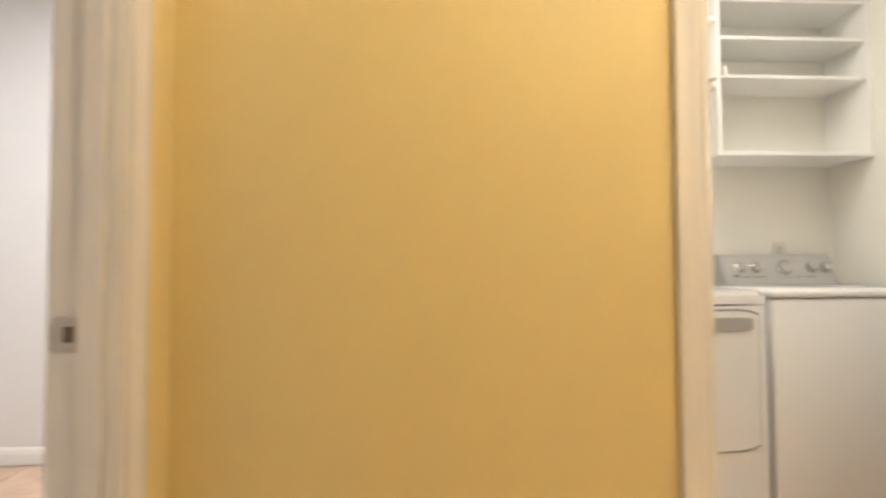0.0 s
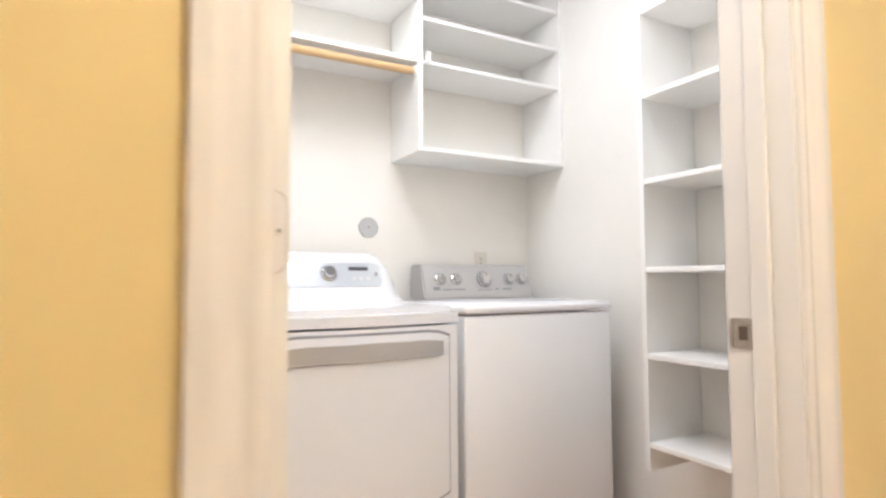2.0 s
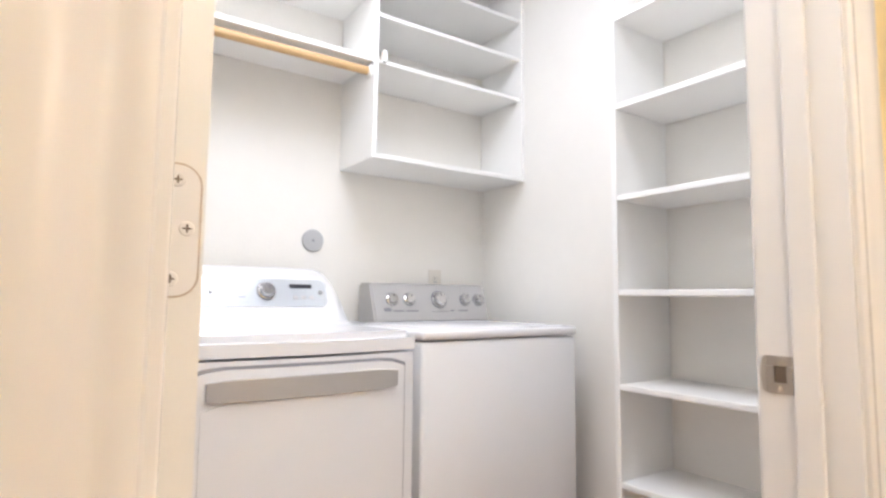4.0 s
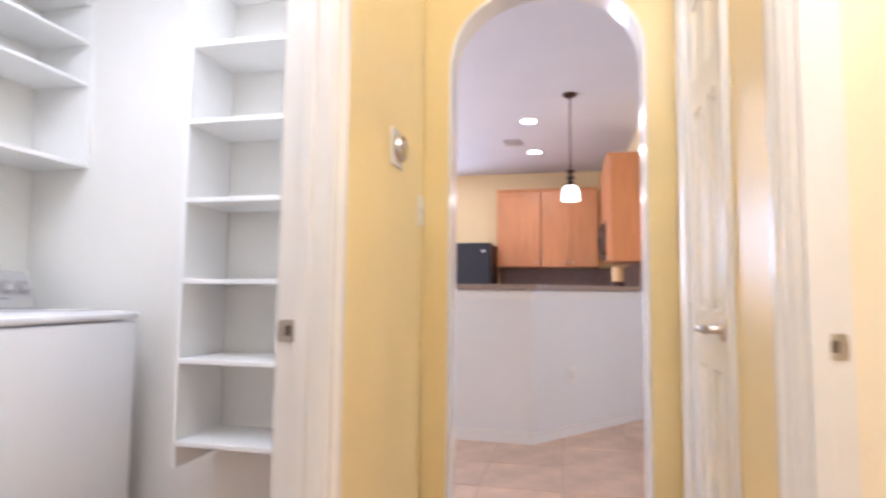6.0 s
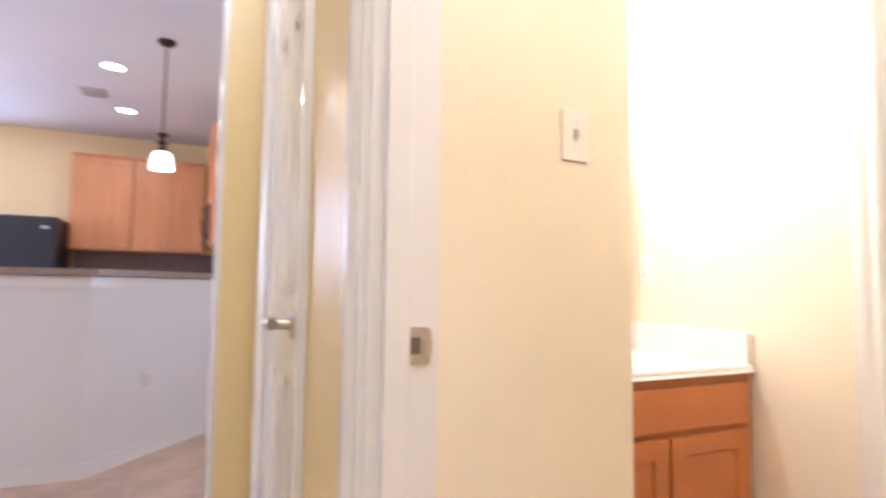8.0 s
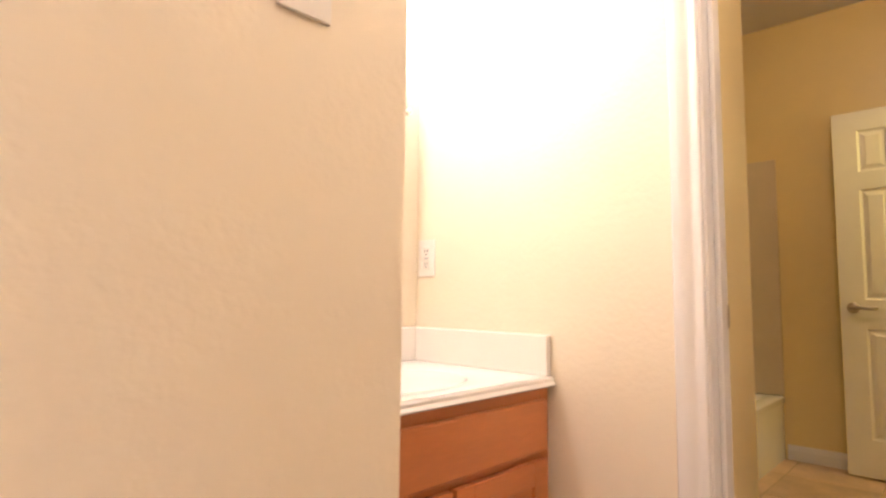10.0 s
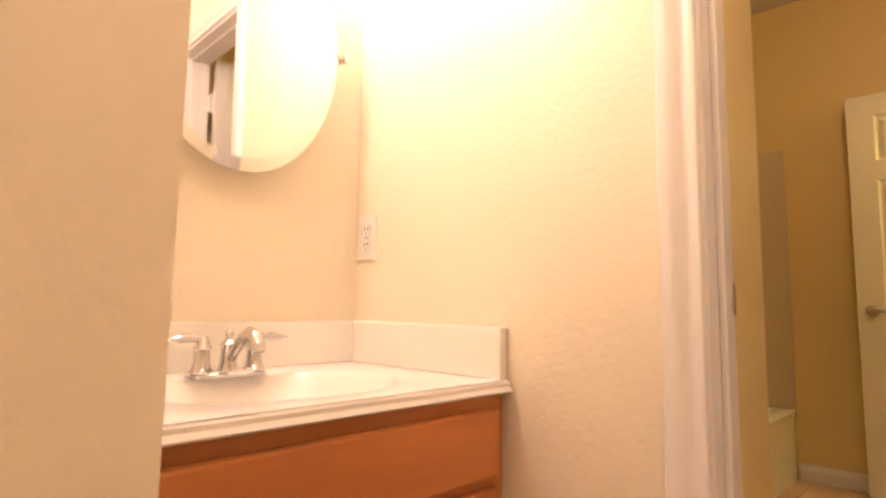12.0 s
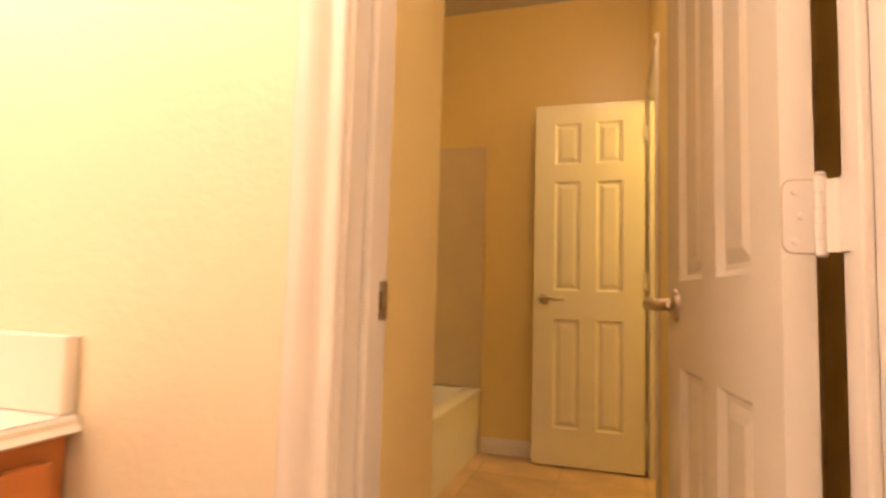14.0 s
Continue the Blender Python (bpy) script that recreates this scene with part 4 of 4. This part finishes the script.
# ---- bathroom ----
def bathtub():
    x0, x1, y0, y1, h = 1.885, BX1 - 0.002, BS + 0.002, BS + 1.52, 0.38
    t = thing("bathtub", "white enamel built-in bathtub with a plain apron", "bathtub", pose((x0 + x1) / 2, (y0 + y1) / 2, 0))
    c = lambda q: (q.transform(Matrix.Translation((-(x0 + x1) / 2, -(y0 + y1) / 2, 0))), q)[1]
    part("apron", c(boxed(x0 + 0.01, y0, 0, x0 + 0.03, y1, h - 0.04)), TUB, t)
    bm = bmesh.new()
    loop = lambda i, z, r: [bm.verts.new((p[0], p[2], z)) for p in rounded(x0 + i, y0 + i, x1 - i, y1 - i, r, 0, 6)]
    rings = [loop(0.0, h - 0.04, 0.01), loop(0.0, h - 0.008, 0.01), loop(0.01, h, 0.015), loop(0.075, h, 0.08), loop(0.085, h - 0.01, 0.08), loop(0.14, 0.12, 0.12), loop(0.2, 0.09, 0.12)]
    for p, q in zip(rings, rings[1:]):
        for i in range(len(p)):
            bm.faces.new((p[i], p[(i + 1) % len(p)], q[(i + 1) % len(p)], q[i]))
    bm.faces.new(rings[-1])
    bmesh.ops.recalc_face_normals(bm, faces=bm.faces)
    part("tub_shell", c(bm), TUB, t, "", True)
    s = thing("tub_surround", "tan moulded surround panels above the bathtub", "tub surround", pose(x1, y0, h))
    q = lambda bm_: (bm_.transform(Matrix.Translation((-x1, -y0, -h))), bm_)[1]
    part("end_panel", q(boxed(x0 + 0.0, y0 - 0.001, h, x1, y0 + 0.012, 1.86, 0.004)), SURROUND, s)
    part("long_panel", q(boxed(x1 - 0.012, y0 + 0.012, h, x1 + 0.001, y1, 1.86, 0.004)), SURROUND, s)


bathtub()


# ---- kitchen ----
bm = bmesh.new()
P0, P1, P2 = Vector((4.0, 3.0, 0)), Vector((4.0, 0.682, 0)), Vector((5.19, -0.283, 0))
along = (P2 - P1).normalized()
out = Vector((along.y, -along.x, 0))
if out.x > 0:
    out = -out
BAR = 1.035


def bar_loop(off_out, off_in, z):
    """The bent strip of the bar between two offsets from its front."""
    line = lambda o: [Vector((P0.x - o, P0.y, z)), None, P2 + out * o + Vector((0, 0, z))]
    def corner(o):
        a = P1 + out * o
        f = (P1.x - o - a.x) / along.x
        c_ = a + along * f
        return Vector((c_.x, c_.y, z))
    f, g = line(off_out), line(off_in)
    f[1], g[1] = corner(off_out), corner(off_in)
    return f + g[::-1]


setting("wall_bar", prism(bmesh.new(), bar_loop(0, -0.12, 0), (0, 0, BAR)), GREY_WALL, "white painted half wall under the breakfast bar", "half wall")
bt = thing("bar_top", "brown laminate breakfast bar top", "countertop", pose(4.0, 0.682, BAR))
k = lambda q: (q.transform(Matrix.Translation((-4.0, -0.682, -BAR))), q)[1]
bm = prism(bmesh.new(), bar_loop(0.06, -0.26, BAR + 0.001), (0, 0, 0.038))
bmesh.ops.bevel(bm, geom=list(bm.edges), offset=0.006, segments=2, affect="EDGES")
part("top", k(bm), LAMINATE, bt, "", True)
setting("trim", prism(bmesh.new(), bar_loop(0.016, -0.0005, BAR - 0.06), (0, 0, 0.058)), TRIM, "white band moulding under the bar top", "trim")
setting("baseboard", prism(bmesh.new(), bar_loop(0.014, -0.0005, 0.0), (0, 0, 0.06)), TRIM, BB, "baseboard")
setting("baseboard", prism(bmesh.new(), bar_loop(0.009, -0.0005, 0.061), (0, 0, 0.024)), TRIM, BB, "baseboard")
turn = math.degrees(math.atan2(along.y, along.x))
o = P1 + along * 0.42
wall_plate("outlet", "white outlet low on the bar wall", "outlet", Matrix.Translation((o.x, o.y, 0.43)) @ pose(0, 0, 0, 0, 0, turn) @ pose(0, 0, 0), "outlet")


def cabinet_front(parent, m, w, h, kind="door"):
    """A framed door. Local: x across, z up, front faces -y."""
    put = lambda q: (q.transform(m), q)[1]
    bm, f = bmesh.new(), 0.055
    for a, c_, e, g in ((0, f, 0, h), (w - f, w, 0, h), (f, w - f, 0, f), (f, w - f, h - f, h)):
        box(bm, a, -0.019, e, c_, -0.001, g, 0.002)
    d = part(kind, put(bm), MAPLE, parent)
    part("panel", put(boxed(f, -0.010, f, w - f, -0.001, h - f)), MAPLE, d)
    return d


def crown(parent, m, w):
    put = lambda q: (q.transform(m), q)[1]
    part("crown", put(prism(bmesh.new(), [(0, 0.0, 0), (0, -0.02, 0), (0, -0.024, 0.012), (0, -0.045, 0.035), (0, -0.045, 0.045), (0, 0.0, 0.045)], (w, 0, 0))), MAPLE, parent)


def upper(m, w, h, doors, knobs, deep=0.318):
    """Local: x across from 0, front plane y 0, body back to y 0.32, z from 0."""
    c = thing("wall_cabinet", "maple wall cabinet with flat framed doors", "cabinet", m, "kitchen wall cabinets")
    part("body", boxed(0.001, 0, 0, w - 0.001, deep, h, 0.002), MAPLE, c)
    n_ = doors
    for k_ in range(n_):
        dw = (w - 0.03) / n_
        d = cabinet_front(c, pose(0.015 + k_ * dw + 0.003, -0.001, 0.02), dw - 0.006, h - 0.06)
        x = 0.015 + k_ * dw + (dw - 0.045 if knobs[k_] == "r" else 0.045)
        part("knob", lathe(bmesh.new(), [(0.006, 0), (0.006, 0.012), (0.015, 0.018), (0.013, 0.026), (0.006, 0.028)], Matrix.Translation((x, -0.02, 0.065)) @ pose(0, 0, 0, 90), 14), NICKEL, d, "small nickel knob", True)
    crown(c, pose(0, -0.001, h - 0.04), w)
    return c


KF = 7.88
east = lambda y, z: Matrix.Translation((KF, y, z)) @ pose(0, 0, 0, 0, 0, -90)
upper(east(1.406, 1.363), 0.61, 1.075, 1, "r")
upper(east(0.79, 1.363), 0.76, 1.075, 2, "rl")
south = lambda x, z: Matrix.Translation((x, 0.0, z)) @ pose(0, 0, 0, 0, 0, 180)
upper(south(6.68, 1.34), 0.76, 1.10, 2, "rl", 0.268)
upper(south(7.46, 1.84), 0.76, 0.60, 2, "rl", 0.268)

mw = thing("microwave", "black over-range microwave with a bowed handle", "microwave", pose(7.075, 0.0, 1.40))
part("body", boxed(-0.375, -0.268, 0, 0.375, 0.0, 0.43, 0.004), BLACK, mw)
part("door", boxed(-0.375, 0.001, 0.04, 0.2, 0.04, 0.42, 0.006), BLACK, mw)
part("control_panel", boxed(0.205, 0.001, 0.04, 0.375, 0.04, 0.42, 0.006), DARK, mw)
part("handle", tube(bmesh.new(), [(-0.33, 0.04, 0.06), (-0.33, 0.075, 0.10), (-0.33, 0.085, 0.23), (-0.33, 0.075, 0.36), (-0.33, 0.04, 0.40)], [0.011] * 5), BLACK, mw, "", True)

fr = thing("refrigerator", "black refrigerator standing past the breakfast bar", "refrigerator", pose(7.78, 1.80, 0))
part("body", boxed(-0.33, -0.375, 0.02, 0.38, 0.30, 1.665, 0.008), BLACK, fr)
part("freezer_door", boxed(-0.40, -0.375, 1.12, -0.335, 0.30, 1.665, 0.012), BLACK, fr)
part("fridge_door", boxed(-0.40, -0.375, 0.08, -0.335, 0.30, 1.11, 0.012), BLACK, fr)
part("handle", tube(bmesh.new(), [(-0.40, 0.24, 1.16), (-0.445, 0.24, 1.19), (-0.445, 0.24, 1.55), (-0.40, 0.24, 1.58)], [0.012] * 4), BLACK, fr, "black grip", True)
part("badge", boxed(-0.4025, -0.30, 1.54, -0.4005, -0.25, 1.57), SILVER, fr)
for y in (-0.3, 0.24):
    part("foot", boxed(-0.3, y - 0.03, 0, 0.3, y + 0.03, 0.021), RUBBER, fr)

setting("backsplash", boxed(KX1 - 0.02, KY0 + 0.002, 0.92, KX1 - 0.001, 1.40, 1.362), BACKSPLASH, "brown tiled backsplash under the cabinets", "backsplash")
bc = thing("base_cabinet", "maple base cabinet with brown laminate counter", "cabinet", pose(6.9, 0.02, 0))
part("body", boxed(-0.98, -0.288, 0.0, 0.98, 0.30, 0.88, 0.003), MAPLE, bc)
part("counter", boxed(-1.0, -0.288, 0.882, 0.98, 0.33, 0.92, 0.004), LAMINATE, bc, "brown laminate counter")
kc = thing("canister", "tan canister on a dark stand beside the cabinet", "canister", pose(6.08, -0.06, 0.92))
part("stand", lathe(bmesh.new(), [(0.065, 0.0005), (0.065, 0.19), (0.05, 0.215)], Matrix(), 24), BRONZE, kc, "dark stand", True)
part("jar", lathe(bmesh.new(), [(0.05, 0.216), (0.062, 0.222), (0.062, 0.36), (0.05, 0.372)], Matrix(), 24), ROD_WOOD, kc, "tan jar", True)
setting("backsplash", boxed(5.92, KY0 + 0.001, 0.92, KX1 - 0.021, KY0 + 0.02, 1.339), BACKSPLASH, "brown tiled backsplash under the cabinets", "backsplash")

for x, y in ((5.676, 0.818), (6.949, 0.826), (6.97, 2.05), (5.736, 1.946)):
    r = thing("recessed_light", "round recessed ceiling downlight, lit", "ceiling light", pose(x, y, H), "kitchen downlights")
    part("trim_ring", lathe(bmesh.new(), [(0.10, -0.0005), (0.10, -0.006), (0.085, -0.010), (0.078, -0.004)], Matrix(), 28), TRIM, r, "", True)
    part("lens", lathe(bmesh.new(), [(0.076, -0.0042), (0.05, -0.0075)], Matrix(), 28), GLOW, r, "glowing lamp")
cv = thing("ceiling_vent", "small white ceiling air vent", "air vent", pose(6.468, 1.054, H))
part("frame", boxed(-0.13, -0.10, -0.008, 0.13, 0.10, -0.0005, 0.002), GREY_PLASTIC, cv)
for k_ in range(6):
    part("slat", boxed(-0.11, -0.08 + 0.029 * k_, -0.016, 0.11, -0.066 + 0.029 * k_, -0.0082), GREY_PLASTIC, cv)

pl = thing("pendant_lamp", "pendant lamp with frosted glass shade on a bronze rod", "pendant lamp", pose(4.97, 0.417, H))
part("canopy", lathe(bmesh.new(), [(0.062, -0.0005), (0.062, -0.012), (0.045, -0.028), (0.012, -0.036)], Matrix(), 24), BRONZE, pl, "", True)
part("rod", tube(bmesh.new(), [(0, 0, -0.03), (0, 0, -0.71)], [0.0065, 0.0065]), BRONZE, pl, "", True)
part("socket", lathe(bmesh.new(), [(0.012, -0.665), (0.034, -0.672), (0.037, -0.688), (0.018, -0.70), (0.018, -0.722), (0.034, -0.732), (0.036, -0.745), (0.02, -0.755), (0.024, -0.775), (0.04, -0.795), (0.044, -0.812)], Matrix(), 24), BRONZE, pl, "", True)
bm = bmesh.new()
lathe(bm, [(0.040, -0.805), (0.060, -0.825), (0.071, -0.865), (0.075, -0.932), (0.072, -0.932), (0.067, -0.865), (0.056, -0.828)], Matrix(), 28)
part("shade", bm, SHADE, pl, "glowing frosted glass shade", True)

# kitchen window with blinds
w = thing("window_1", "bright kitchen window with closed white blinds", "window", pose(KX1, (WIN[0] + WIN[1]) / 2, WIN[2]), kind="structure")
ww, wh = WIN[1] - WIN[0], WIN[3] - WIN[2]
for a, c_, e, g in ((-ww / 2, -ww / 2 + 0.04, 0, wh), (ww / 2 - 0.04, ww / 2, 0, wh), (-ww / 2 + 0.04, ww / 2 - 0.04, 0, 0.04), (-ww / 2 + 0.04, ww / 2 - 0.04, wh - 0.04, wh)):
    part("window_frame", boxed(0.04, a, e, 0.09, c_, g), TRIM, w)
bl = thing("window_blind", "white slatted window blind, lowered", "blind", pose(KX1 + 0.015, (WIN[0] + WIN[1]) / 2, WIN[2]))
part("head_rail", boxed(-0.012, -ww / 2 + 0.005, wh - 0.045, 0.02, ww / 2 - 0.005, wh - 0.004), BLIND, bl)
slat = None
for k_ in range(24):
    z = 0.02 + k_ * (wh - 0.07) / 24
    if slat is None:
        q = boxed(-0.002, -ww / 2 + 0.008, -0.016, 0.001, ww / 2 - 0.008, 0.016)
        q.transform(pose(0, 0, 0, 0, 55))
        slat = part("slat", q, BLIND, bl)
        slat.location = (0, 0, z)
    else:
        s = new("slat", slat.data)
        s.parent, s.location = bl, (0, 0, z)
tagged(finish("backdrop", boxed(KX1 + 2.0, 0, -1, KX1 + 2.02, 6, 5), DAYLIGHT), "plain bright daylight outside", "backdrop", kind="structure")

# unseen lamp bases over the hall bulb and the added vanity room fill
for x, y in ((0.65, 0.21), (0.72, -0.72)):
    c = thing("assumed_ceiling_lamp", "assumed flush ceiling lamp base, out of view", "ceiling light", pose(x, y, H))
    part("base", lathe(bmesh.new(), [(0.13, -0.0005), (0.13, -0.02), (0.12, -0.026)], Matrix(), 32), NICKEL, c, "", True)

# ---- floor tiles ----
S, G = 0.43, 0.006
tile = bmesh.new()
box(tile, G / 2, G / 2, -0.006, S - G / 2, S - G / 2, 0.0, 0.002, 1)
me = bpy.data.meshes.new("floor_tile")
tile.to_mesh(me)
tile.free()
me.materials.append(TILE)
floor = bpy.data.objects["floor"]
for a, c_, e, g in ((-0.6, 5.6, -0.7, 3.2), (-0.6, 2.66, -4.4, -0.7), (-3.2, -0.6, 1.5, 3.1)):
    i0, i1, j0, j1 = round(a / S), round(c_ / S), round(e / S), round(g / S)
    for i in range(i0, i1):
        for j in range(j0, j1):
            ob = new("floor_tile", me)
            ob.parent = floor
            ob.location = (i * S + 0.1, j * S + 0.05, random.uniform(-0.0006, 0.0006))
